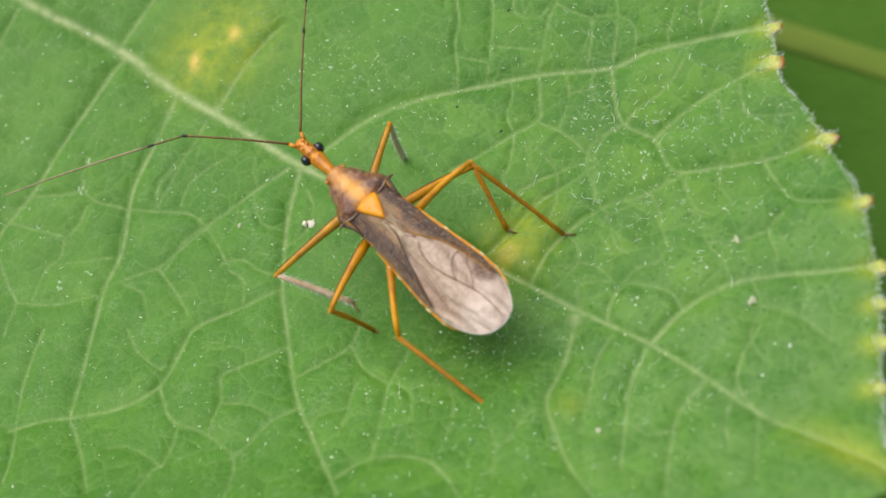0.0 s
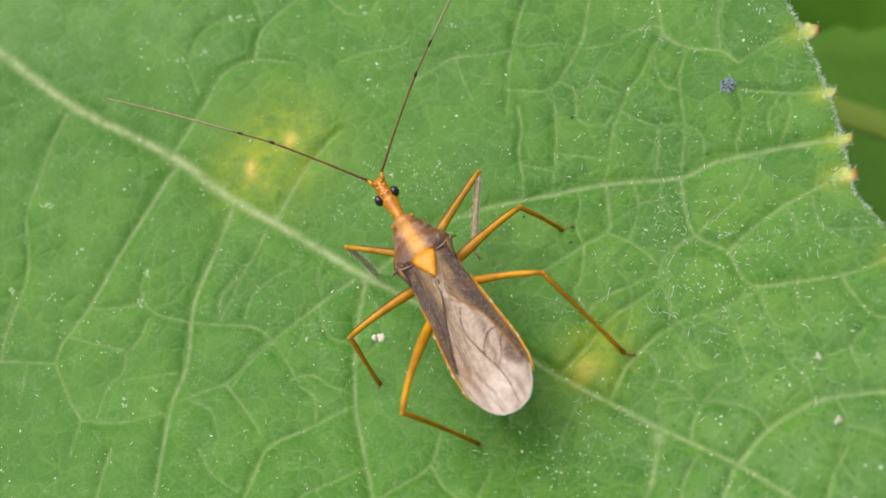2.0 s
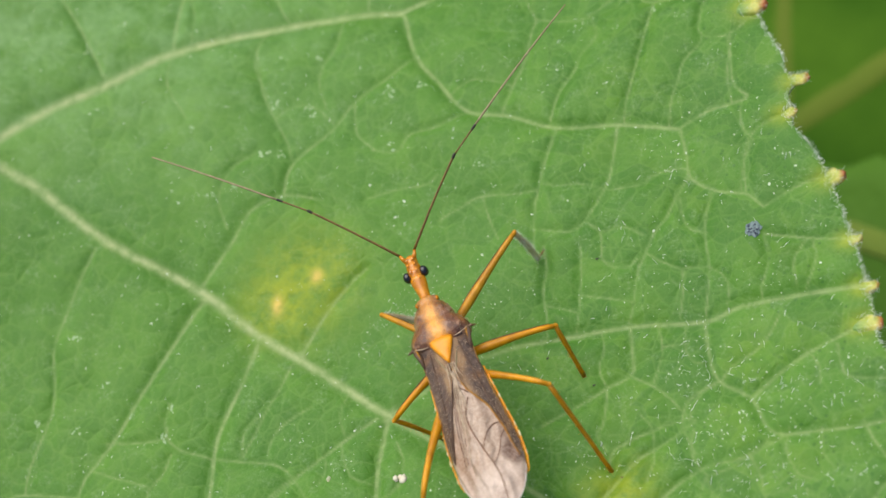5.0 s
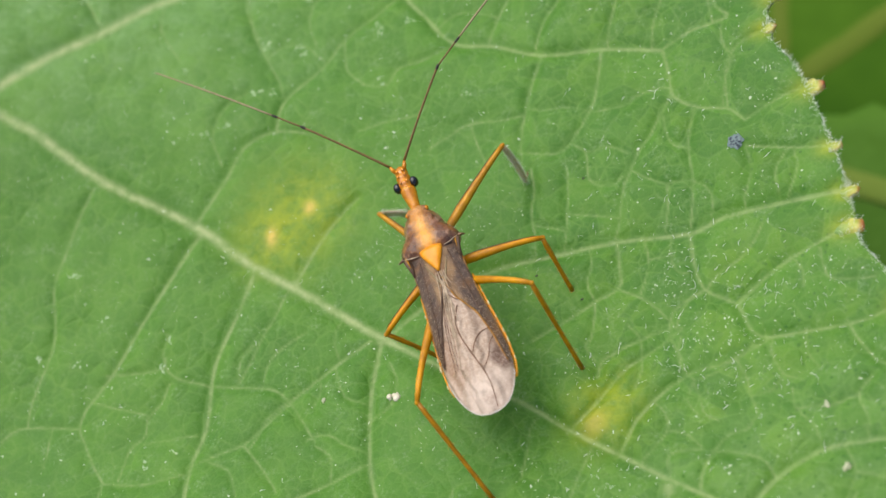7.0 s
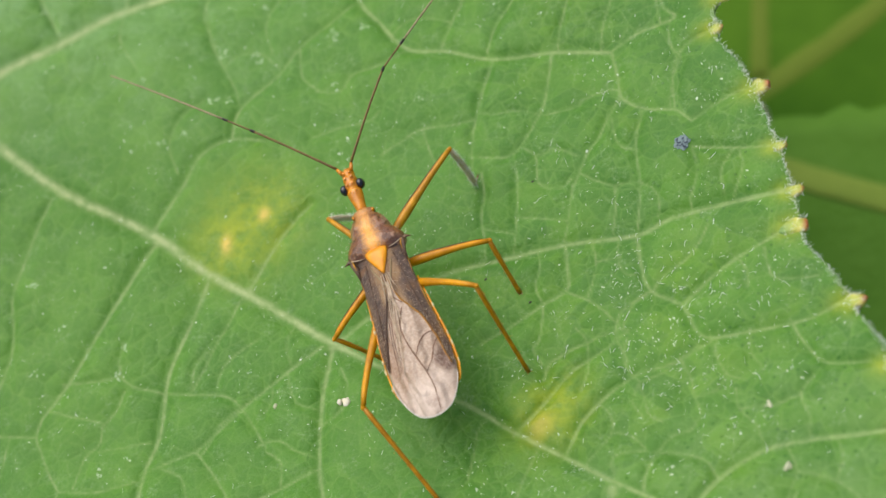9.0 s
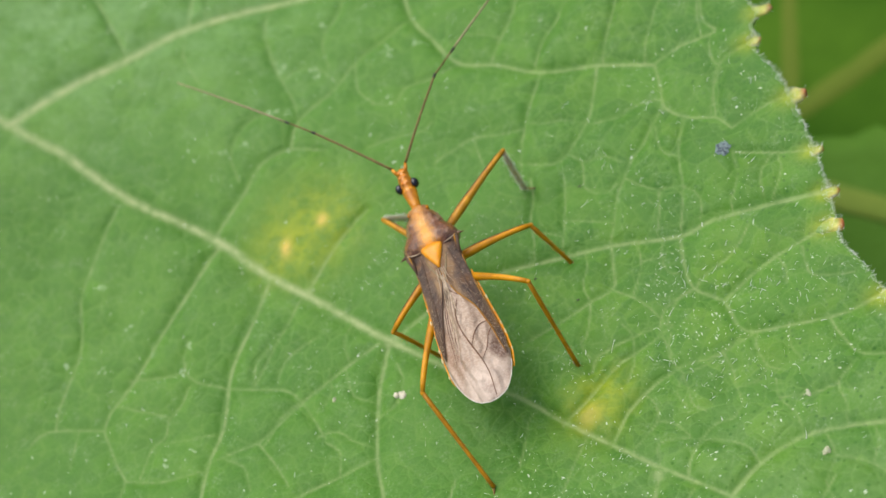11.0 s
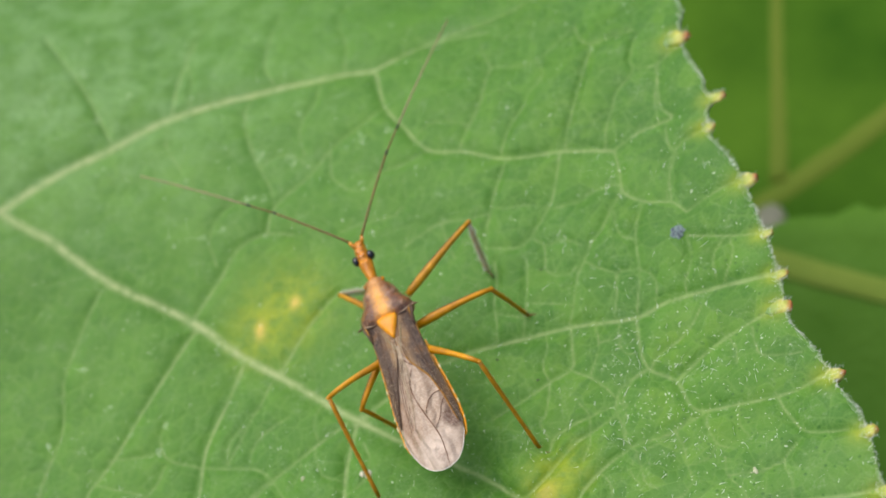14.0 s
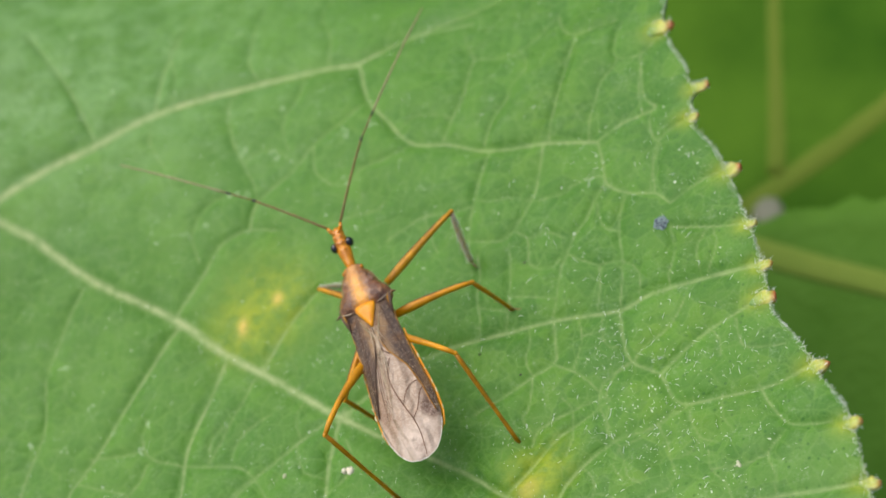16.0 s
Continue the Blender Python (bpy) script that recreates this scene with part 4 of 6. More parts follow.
def build_leaf():
    leaf = thing("leaf", "large bright green leaf with pale veins and yellowed blemishes", "leaf")
    verts, faces, marks = blade_shape()
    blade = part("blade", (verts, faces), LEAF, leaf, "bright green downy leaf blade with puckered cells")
    me = blade.data
    spots = [pigment(x, y) for x, y, _ in verts]
    for name, values in (("vein", marks), ("spot", [s[0] for s in spots]), ("core", [s[1] for s in spots]), ("rim", [s[2] for s in spots])):
        me.attributes.new(name, "FLOAT", "POINT").data.foreach_set("value", values)
    thick = blade.modifiers.new("thickness", "SOLIDIFY")
    thick.thickness, thick.offset = 0.28 * MM, -1.0

    for number, (line, first, last) in enumerate(VEINS):
        if first < 0.18:
            continue
        kept = line[::2] + ([line[-1]] if len(line) % 2 == 0 else [])
        path = [(q.x, q.y, skin_height(q.x, q.y) - 0.06 * first) for q in kept]
        wobble = [(first + (last - first) * i / len(kept)) * ((0.16 if number == 0 else 0.115) + 0.07 * noise.noise((q.x * 1.7, q.y * 1.7, 2.0))) for i, q in enumerate(kept)]
        part("midrib" if number == 0 else "side_vein", tube(path, wobble, 8, 0.38), VEIN if number == 0 else SIDE_VEIN, leaf, "pale green raised midrib" if number == 0 else "")

    for tx, ty, size in TEETH:
        slope = math.atan2(-(margin(ty + 1.2) - margin(ty - 1.2)), 2.4)
        rings = []
        for s, r in ((-1.5, 0.20), (-1.1, 0.42), (-0.6, 0.56), (-0.25, 0.58), (0.05, 0.55), (0.28, 0.46), (0.46, 0.40), (0.60, 0.30), (0.70, 0.12)):
            flat = 0.25 + 0.45 * (s + 1.5) / 2.2
            rings.append([(s * size + 0.16 * noise.noise((tx + math.cos(a) * 1.4, ty + math.sin(a), s * 3)), r * size * (1 + 0.65 * noise.noise((math.cos(a) * 1.5, ty * 3 + math.sin(a) * 1.5, s * 2.4))) * math.cos(a), r * size * flat * math.sin(a)) for a in (2 * math.pi * k / 10 for k in range(10))])
        tooth = part("tooth", loft(rings), TOOTH, leaf, "yellow-green gland-tipped tooth with a reddish tip")
        tooth.matrix_basis = pose(tx * MM, ty * MM, (skin_height(tx - 0.4, ty) - 0.04) * MM, 0, -12 + 20 * noise.noise((tx, ty, 0)), math.degrees(slope) * 0.6)

    stalk = curve_through([(-61, 33.5, float(sheet_height(-61, 33.5)) - 0.6), (-72, 41, -4), (-90, 52, -60), (-96, 56, -180), (-97, 57, -301)], 8)
    part("petiole", tube(stalk, (1.1, 1.3, 1.6, 2.0), 10), VEIN, leaf, "pale green leaf stalk")
    return leaf


def one_hair(rng, x, y, z, lean, length, thick):
    """A thin bent bristle that rises and falls again."""
    a, curl = rng.gauss(1.1, 0.9), rng.gauss(0, 1.5)
    line, px, py = [], x, y
    for i in range(5):
        s = i / 4
        line.append((px, py, z + length * lean * (s - 0.55 * s * s)))
        px, py = px + length * 0.25 * math.cos(a + curl * s), py + length * 0.25 * math.sin(a + curl * s)
    return tube(line, (thick, thick, thick * 0.4), 3)


def build_down(leaf):
    """The white bristles of the blade and its margin, and the pale flecks."""
    rng = random.Random(5)
    hairs = []
    tufts = [(rng.gauss(12.0, 4.5), rng.gauss(-6.0, 6.0)) for _ in range(60)]
    while len(hairs) < 470:
        tx, ty = rng.choice(tufts)
        x, y = (rng.gauss(tx, 0.7), rng.gauss(ty, 0.7)) if rng.random() < 0.65 else (rng.gauss(12.0, 5.5), rng.gauss(-4.0, 9.0))
        if -25 < y < 24 and x < margin(y) - 0.3:
            hairs.append(one_hair(rng, x, y, skin_height(x, y) - 0.02, rng.uniform(0.25, 0.7), rng.uniform(0.10, 0.46), rng.uniform(0.005, 0.012)))
    for _ in range(240):
        x, y = rng.uniform(-24, 14), rng.uniform(-24, 24)
        if x < margin(y) - 0.3:
            hairs.append(one_hair(rng, x, y, skin_height(x, y) - 0.02, rng.uniform(0.25, 0.6), rng.uniform(0.12, 0.38), rng.uniform(0.006, 0.011)))
    for _ in range(16):
        x, y = rng.gauss(12.5, 3.2), rng.gauss(-6.5, 4.5)
        if x < margin(y) - 0.8:
            hairs.append(one_hair(rng, x, y, skin_height(x, y) - 0.01, rng.uniform(0.1, 0.3), rng.uniform(0.35, 0.7), rng.uniform(0.010, 0.015)))
    tagged(part("down", joined(*hairs), HAIR, leaf, "short curled white bristles on the blade"), kind="stuff")

    fringe = []
    for _ in range(4200):
        y = rng.uniform(-25.0, 27)
        x = margin(y) - abs(rng.gauss(0, 0.35))
        z = skin_height(x, y) - 0.1
        a, length = rng.gauss(0.1, 0.9), rng.uniform(0.08, 0.30)
        rise = rng.uniform(-0.2, 0.8)
        line = [(x + length * s * math.cos(a), y + length * s * math.sin(a), z + length * s * rise - 0.2 * s * s * length) for s in (0, 0.5, 1)]
        fringe.append(tube(line, (0.0075, 0.0065, 0.003), 3))
    for tx, ty, size in TEETH:
        for _ in range(46):
            a, s = rng.uniform(0, 2 * math.pi), rng.uniform(-0.9, 0.6)
            root = Vector((tx + s * size, ty + 0.45 * size * math.cos(a), skin_height(tx - 0.4, ty) + 0.28 * size * abs(math.sin(a))))
            tip = root + Vector((rng.uniform(0.0, 1.0), math.cos(a), 0.7 * abs(math.sin(a)))).normalized() * rng.uniform(0.12, 0.30)
            fringe.append(tube([root, (root + tip) / 2, tip], (0.0075, 0.0065, 0.003), 3))
    tagged(part("fringe", joined(*fringe), HAIR, leaf, "fine white fringe along the leaf margin"), kind="stuff")

    flecks = []
    chalky = ((3.1, -17.0), (4.3, -16.1), (2.3, -14.6), (5.4, -18.2), (1.6, -18.2), (10.9, -6.0), (13.6, -7.4), (12.7, -9.5), (9.4, -2.5), (-5.3, 2.1), (-4.4, 3.2), (16.1, -12.2), (14.5, -4.9), (17.8, -3.9), (7.2, -21.8), (10.3, -6.7), (11.8, -7.9), (13.3, -6.9), (9.5, -3.7), (16.3, -6.2), (18.1, -8.5))
    chalky += ((-5.8, 2.5), (-4.6, 1.8), (-3.5, 0.6), (-5.2, 0.3), (-3.1, 1.6), (-6.2, 1.7), (-1.9, 1.5), (-5.0, 3.3), (-9.8, -7.4), (4.6, -15.8), (5.5, -16.2), (0.0, -18.0), (1.8, -18.5), (3.9, -20.9), (-1.7, -18.2))
    pale = ((-14.5, 16.1), (-12.2, 15.4), (-16.5, 10.8), (-19.4, 15.0), (-7.4, 16.3), (-7.2, 12.8), (-5.5, 16.6), (-15.0, 12.8), (-17.9, 10.5), (-1.8, 10.8), (-25.6, 1.9), (-14.0, 12.8), (-23.5, -1.0), (-21.8, -2.9), (-27.4, -3.0), (-19.4, -2.6), (-19.8, -4.3), (-25.0, -3.6), (-20.1, -10.3), (-18.6, -9.6), (-24.5, 22.9), (-18.7, 30.1), (-26.5, 20.9), (-16.4, 27.7), (-28.6, 28.8), (-7.6, 16.7), (-6.2, 26.6), (8.5, 19.3), (-12.1, 19.4), (-14.7, 16.5), (-12.5, 15.9), (-28.1, 25.2), (-30.4, 22.0))
    centres = [(rng.uniform(-30, 16), rng.uniform(-24, 26)) for _ in range(220)]
    for _ in range(3900):
        if rng.random() < 0.22:
            cx, cy = rng.choice(chalky)
            x, y = rng.gauss(cx, 0.8), rng.gauss(cy, 0.8)
        elif rng.random() < 0.5:
            cx, cy = rng.choice(centres)
            x, y = rng.gauss(cx, 0.55), rng.gauss(cy, 0.55)
        else:
            x, y = rng.uniform(-33, 20), rng.uniform(-25, 28)
        if x > margin(y) - 0.5 or (x < 0 and rng.random() < 0.15):
            continue
        r = rng.uniform(0.020, 0.072) * (1.7 if rng.random() < 0.10 else 1)
        z, sides = skin_height(x, y) + 0.006, 6
        lie, thin = rng.uniform(0, math.pi), rng.uniform(0.25, 0.9)
        cl, sl = math.cos(lie), math.sin(lie)
        oval = [(r * rng.uniform(0.6, 1.5) * math.cos(a), thin * r * rng.uniform(0.5, 1.3) * math.sin(a)) for a in (2 * math.pi * k / sides for k in range(sides))]
        ring = [(x + cl * u - sl * v, y + sl * u + cl * v, z - 0.02) for u, v in oval]
        flecks.append((ring + [(x, y, z + 0.3 * r)], [(k, (k + 1) % sides, sides) for k in range(sides)]))
    pallor = []
    for cx, cy in pale:
        for _ in range(6):
            x, y, r = rng.gauss(cx, 0.15), rng.gauss(cy, 0.15), rng.uniform(0.05, 0.15)
            z = skin_height(x, y) + 0.006
            ring = [(x + r * rng.uniform(0.6, 1.4) * math.cos(a), y + r * rng.uniform(0.6, 1.4) * math.sin(a), z - 0.02) for a in (2 * math.pi * k / 7 for k in range(7))]
            pallor.append((ring + [(x, y, z + 0.01)], [(k, (k + 1) % 7, 7) for k in range(7)]))
    tagged(part("pallor", joined(*pallor), BLOOM, leaf, "soft pale bloom spots on the blade"), kind="stuff")
    tagged(part("dust", joined(*flecks), SPECK, leaf, "pale dusty flecks scattered on the blade"), kind="stuff")


def lump(rng, x, y, r, flat=0.6):
    """A small uneven grain that lies on the blade."""
    v, f = ball((0, 0, 0), r, r, r * flat, 6, 9)
    return [(x + a * rng.uniform(0.8, 1.2), y + b * rng.uniform(0.8, 1.2), skin_height(x, y) + r * flat * 0.7 + c * rng.uniform(0.8, 1.2)) for a, b, c in v], f


def build_specks():
    rng = random.Random(11)
    for x, y, r, label in ((-5.8, -7.7, 0.34, "cream crumb lying on the green leaf"), (-9.95, -7.4, 0.20, "small tan crumb lying on the green leaf"),
                           (16.8, -11.15, 0.20, "dull tan crumb among white leaf hairs"), (10.4, -21.1, 0.17, "tiny dull pale crumb on the leaf"),
                           (17.5, -14.6, 0.24, "dull tan crumb on the leaf by its margin")):
        bits = [lump(rng, x, y, r * 0.62, 0.4)] + [lump(rng, x + rng.gauss(0, 0.42 * r), y + rng.gauss(0, 0.42 * r), r * rng.uniform(0.2, 0.5), 0.45) for _ in range(9)]
        tagged(new("crumb", mesh_of("crumb", *joined(*bits), CRUMB if label.startswith("cream crumb lying") else TAN)),
                       label, "crumb", "crumbs on the leaf")
    speck = thing("grain_patch", "small blue-grey patch of dark grains on the leaf", "speck")
    film = []
    for k in range(26):
        a, r = k * 2.4, 0.36 * math.sqrt((k + 0.5) / 26)
        film.append(lump(rng, 13.4 + r * math.cos(a), 4.3 + 1.1 * r * math.sin(a), rng.uniform(0.10, 0.15), 0.16))
    part("film", joined(*film), BLUE, speck, "thin blue-grey film")
    for k in range(24):
        a, r = k * 2.4 + rng.gauss(0, 0.3), 0.36 * math.sqrt((k + 0.5) / 24)
        x, y, size = 13.4 + r * math.cos(a), 4.3 + 1.1 * r * math.sin(a), rng.uniform(0.030, 0.065)
        v, f = ball((0, 0, 0), size, size * rng.uniform(0.7, 1.1), size * 0.7, 5, 8)
        part("grain", ([(x + u, y + w, skin_height(x, y) + 0.05 + h) for u, w, h in v], f), DARK_GRAIN, speck)
    for x, y in ((4.8, 4.0), (4.5, -3.3), (2.0, -1.5)):
        tagged(new("dark_grain", mesh_of("dark_grain", *joined(lump(rng, x, y, 0.055), lump(rng, x + 0.07, y + 0.04, 0.04)), DARK)), "tiny dark grain lying on the leaf", "speck", "dark grains on the leaf")


# ---- the bug, in its own millimetres: y ahead, z up from the leaf ----
def wing_top(x, y):
    return float(np.interp(y, (-9.3, -8, -6, -3, -0.5, 0.8), (4.72, 4.93, 5.13, 5.36, 5.52, 5.56))) - 0.19 * x * x


def wing_edge(y):
    return float(np.interp(y, (-8.95, -8.85, -8.65, -8.3, -7.9, -7.2, -6.5, -5.5, -4.5, -3, -1, 0.5, 0.9),
                           (0.05, 0.46, 0.82, 1.12, 1.36, 1.63, 1.78, 1.80, 1.74, 1.58, 1.42, 1.42, 1.2)))


def sheet(inner, outer, y0, y1, lift, thick=0.05, rows=44, columns=12):
    """A curved plate between two lines along the body, following the back's swell."""
    top, low = [], []
    for i in range(rows + 1):
        y = y0 + (y1 - y0) * i / rows
        a, b = inner(y), outer(y)
        for j in range(columns + 1):
            x = a + (b - a) * j / columns
            z = wing_top(x, y) + lift + 0.03 * noise.noise((x * 1.6, y * 1.1, 5.0 + lift))
            top.append((x, y, z))
            low.append((x, y, z - thick))
    k, faces = columns + 1, []
    base = len(top)
    for i in range(rows):
        for j in range(columns):
            q = (i * k + j, i * k + j + 1, (i + 1) * k + j + 1, (i + 1) * k + j)
            faces += [q, tuple(base + v for v in q[::-1])]
    rim = [i * k for i in range(rows + 1)] + [rows * k + j for j in range(1, k)] + [i * k + columns for i in range(rows - 1, -1, -1)] + list(range(columns - 1, 0, -1))
    for a, b in zip(rim, rim[1:] + rim[:1]):
        faces.append((a, b, base + b, base + a))
    return top + low, faces


LEG_SIZE = {"F": (5.6, 4.1, 0.255, 0.155), "M": (5.0, 3.65, 0.26, 0.14), "H": (6.2, 6.3, 0.27, 0.135)}


def build_leg(bug, key):
    long_femur, long_tibia, thick, thin = LEG_SIZE[key[1]]
    bend = {"F": 0.10, "M": 0.22, "H": 0.42}[key[1]]
    line = [(0, s * long_femur, bend * math.sin(math.pi * s ** 0.75)) for s in np.linspace(0, 1, 12)]
    front = key[1] == "F"
    femur = part("femur", tube(line, (0.13, 0.16, 0.165, 0.19, thick * 0.85, thick, thick * 0.95, thick * 0.8), 12), OCHRE if front else AMBER, bug, "ochre brown upper leg" if front else "amber orange upper leg")
    ahead = 1 if key[0] == "R" else -1
    if key[1] != "H":
        stripe = [(ahead * 0.84 * r, s * long_femur, bend * math.sin(math.pi * s ** 0.75) + 0.56 * r)
                  for s in np.linspace(0.06, 0.92, 14) for r in (float(np.interp(s, (0, 0.4, 0.7, 1), (0.15, 0.19, thick, thick * 0.8))),)]
        part("stripe", tube(stripe, (0.02, 0.036, 0.04, 0.025), 6), DARK_AMBER, femur, "dark brown stripe along the leg")
    part("knee", ball((0, 0.02, 0), 0.142, 0.19, 0.142, 6, 10), AMBER, femur)
    line = [(0, s * long_tibia, 0.08 * math.sin(math.pi * s)) for s in np.linspace(0, 1, 10)]
    tibia = part("tibia", tube(line, (0.125, thin, thin * (1.0 if front else 0.8), thin * (1.05 if front else 0.85), thin * 0.9), 10), FUZZ if front else BROWN_AMBER, bug,
                 "grey downy lower leg" if front else "thin amber lower leg")
    rng = random.Random(hash(long_tibia) % 97)
    bristles = []
    for _ in range(300 if front else 60):
        s, a = rng.uniform(0.05, 1), rng.uniform(0, 2 * math.pi)
        p = Vector((thin * 0.8 * math.cos(a), s * long_tibia, 0.08 * math.sin(math.pi * s) + thin * 0.8 * math.sin(a)))
        q = p + Vector((math.cos(a), rng.uniform(0.6, 1.6), math.sin(a))).normalized() * (rng.uniform(0.18, 0.34) if front else rng.uniform(0.10, 0.22))
        bristles.append(tube([p, (p + q) / 2, q], (0.0065, 0.0055, 0.002) if front else (0.010, 0.008, 0.003), 3))
    part("fuzz", joined(*bristles), LEG_HAIR if front else AMBER, tibia)
    foot = tube([(0, 0, 0.02), (0, 0.2, 0.0), (0, 0.42, -0.02), (0, 0.58, 0.01)], (0.075, 0.055, 0.055, 0.035), 8)
    tarsus = part("tarsus", foot, BROWN, bug, "small brown foot")
    part("claw", joined(tube([(0.02, 0.54, 0), (0.07, 0.64, 0.02), (0.09, 0.70, -0.05)], (0.018, 0.013, 0.005), 5),
                        tube([(-0.02, 0.54, 0), (-0.07, 0.64, 0.02), (-0.09, 0.70, -0.05)], (0.018, 0.013, 0.005), 5)), DARK, tarsus)
    return femur, tibia, tarsus


def build_antenna(bug):
    scape = part("scape", tube([(0, s * 5.4, 0.10 * math.sin(math.pi * s)) for s in np.linspace(0, 1, 12)], (0.075, 0.062, 0.058, 0.06), 8), BROWN, bug, "brown first antenna segment")
    part("scape_joint", ball((0, 5.34, 0), 0.088, 0.22, 0.088, 6, 8), DARK, scape)
    first = part("pedicel", tube([(0, s * 1.95, 0) for s in np.linspace(0, 1, 6)], (0.045, 0.043, 0.05), 7), BROWN, bug)
    part("pedicel_joint", ball((0, 1.8, 0), 0.075, 0.28, 0.075, 6, 8), DARK, first)
    whip = tube([(0, 1.95 + s * 8.0, -0.5 * s * s) for s in np.linspace(0, 1, 14)], (0.055, 0.052, 0.048, 0.036), 7)
    part("flagellum", whip, STRAW, first, "pale straw-coloured antenna whip")
    return scape, first


def build_bug():
    bug = thing("assassin_bug", "slender orange and brown assassin bug standing on the leaf", "insect")
    head = part("head", body_of([(3.45, 0.27, 0.28, 5.33), (3.8, 0.285, 0.29, 5.40), (4.2, 0.34, 0.33, 5.48), (4.55, 0.41, 0.39, 5.57), (4.75, 0.43, 0.42, 5.61),
                                 (4.84, 0.40, 0.39, 5.61), (4.90, 0.36, 0.36, 5.60), (4.97, 0.40, 0.40, 5.64), (5.12, 0.42, 0.43, 5.67), (5.25, 0.38, 0.38, 5.67), (5.32, 0.33, 0.34, 5.66), (5.40, 0.37, 0.38, 5.69),
                                 (5.55, 0.39, 0.39, 5.71), (5.68, 0.34, 0.34, 5.69), (5.75, 0.32, 0.32, 5.68), (5.86, 0.36, 0.35, 5.70),
                                 (6.05, 0.34, 0.32, 5.69), (6.22, 0.26, 0.25, 5.66), (6.34, 0.16, 0.17, 5.62), (6.40, 0.05, 0.06, 5.6)], 24), ORANGE, bug, "glossy orange head with a long neck")
    for s in (-1, 1):
        part("eye", ball((0.47 * s, 5.10, 5.70), 0.25, 0.30, 0.31, 12, 18), BLACK, head, "shiny black compound eye")
        part("antenna_socket", tube([(0.24 * s, 6.0, 5.85), (0.36 * s, 6.22, 5.92), (0.42 * s, 6.40, 5.96)], (0.13, 0.11, 0.08), 8), ORANGE, head)
        part("ocellus", ball((0.17 * s, 4.70, 5.98), 0.075, 0.08, 0.06, 6, 8), BRIGHT, head)
        for y, x, z in ((5.12, 0.17, 6.07), (5.55, 0.19, 6.06), (5.90, 0.16, 6.03)):
            part("head_bump", ball((x * s, y, z), 0.11, 0.10, 0.07, 6, 8), ORANGE, head)
    part("rostrum", tube([(0, 6.3, 5.55), (0, 6.45, 5.2), (0, 6.0, 4.8), (0, 5.0, 4.65), (0, 4.2, 4.75)], (0.15, 0.14, 0.12, 0.06), 8), ORANGE, head)

    pronotum = part("pronotum", body_of([(3.66, 0.40, 0.30, 5.33), (3.58, 0.60, 0.42, 5.30), (3.40, 0.66, 0.48, 5.28), (3.28, 0.60, 0.46, 5.26), (3.1, 0.84, 0.57, 5.22), (2.75, 1.04, 0.67, 5.17),
                                         (2.45, 1.13, 0.70, 5.15), (2.25, 1.14, 0.65, 5.14), (2.05, 1.28, 0.72, 5.13), (1.7, 1.54, 0.80, 5.11), (1.35, 1.68, 0.84, 5.08), (1.05, 1.66, 0.80, 5.05),
                                         (0.8, 1.46, 0.70, 5.00), (0.62, 1.1, 0.58, 4.98), (0.55, 0.5, 0.4, 4.96)], 30), SHIELD, bug, "red-brown thorax shield with an orange middle stripe")
    for s in (-1, 1):
        part("side_spine", tube([(1.40 * s, 1.22, 5.12), (1.70 * s, 1.16, 5.2), (1.95 * s, 1.04, 5.24)], (0.20, 0.09, 0.015), 8), SHIELD, pronotum)
        part("shoulder_bump", ball((0.5 * s, 2.65, 5.62), 0.30, 0.32, 0.16, 6, 10), SHIELD, pronotum)
        part("collar_knob", ball((0.55 * s, 3.42, 5.45), 0.13, 0.13, 0.12, 6, 8), ORANGE, pronotum)

    rng, setae = random.Random(21), []
    for _ in range(260):
        a, y = rng.uniform(0.15, math.pi - 0.15), rng.uniform(0.9, 3.3)
        rx = float(np.interp(y, (0.8, 1.05, 1.35, 1.7, 2.05, 2.45, 3.1, 3.4), (1.46, 1.66, 1.68, 1.54, 1.28, 1.13, 0.84, 0.66)))
        rz = float(np.interp(y, (0.8, 1.35, 2.05, 3.1), (0.68, 0.80, 0.68, 0.55)))
        root = Vector((rx * math.cos(a), y, 5.1 + rz * math.sin(a)))
        tip = root + Vector((math.cos(a) * 0.6, rng.uniform(-0.8, 0.3), math.sin(a))).normalized() * rng.uniform(0.10, 0.26)
        setae.append(tube([root, (root + tip) / 2, tip], (0.008, 0.007, 0.003), 3))
    tagged(part("setae", joined(*setae), STRAW, pronotum), kind="stuff")
    groove = [(0.36 * math.sin(a), 4.90, 5.60 + 0.355 * math.cos(a)) for a in np.linspace(-1.1, 1.1, 9)]
    part("brow_groove", tube(groove, (0.015, 0.025, 0.015), 6), AMBER, head)
    plate, tri = [], ((0.86, 0.62), (0.66, 0.62), (0.35, 0.50), (0.0, 0.33), (-0.32, 0.16), (-0.56, 0.05))
    for y, w in tri:
        plate.append([(w * math.cos(a), y, 5.60 + 0.05 * (y + 0.5) + (0.20 if math.sin(a) > 0 else 0.1) * min(1, w * 2 + 0.2) * math.sin(a)) for a in (2 * math.pi * k / 16 for k in range(16))])
    part("scutellum", loft(plate), BRIGHT, bug, "bright orange triangular scutellum")
    part("thorax", body_of([(3.2, 0.5, 0.5, 4.9), (2.4, 0.95, 0.75, 4.75), (1.2, 1.25, 0.85, 4.6), (0.0, 1.2, 0.85, 4.55), (-1.2, 1.1, 0.75, 4.5), (-2.0, 0.8, 0.5, 4.55)], 20), AMBER, bug)
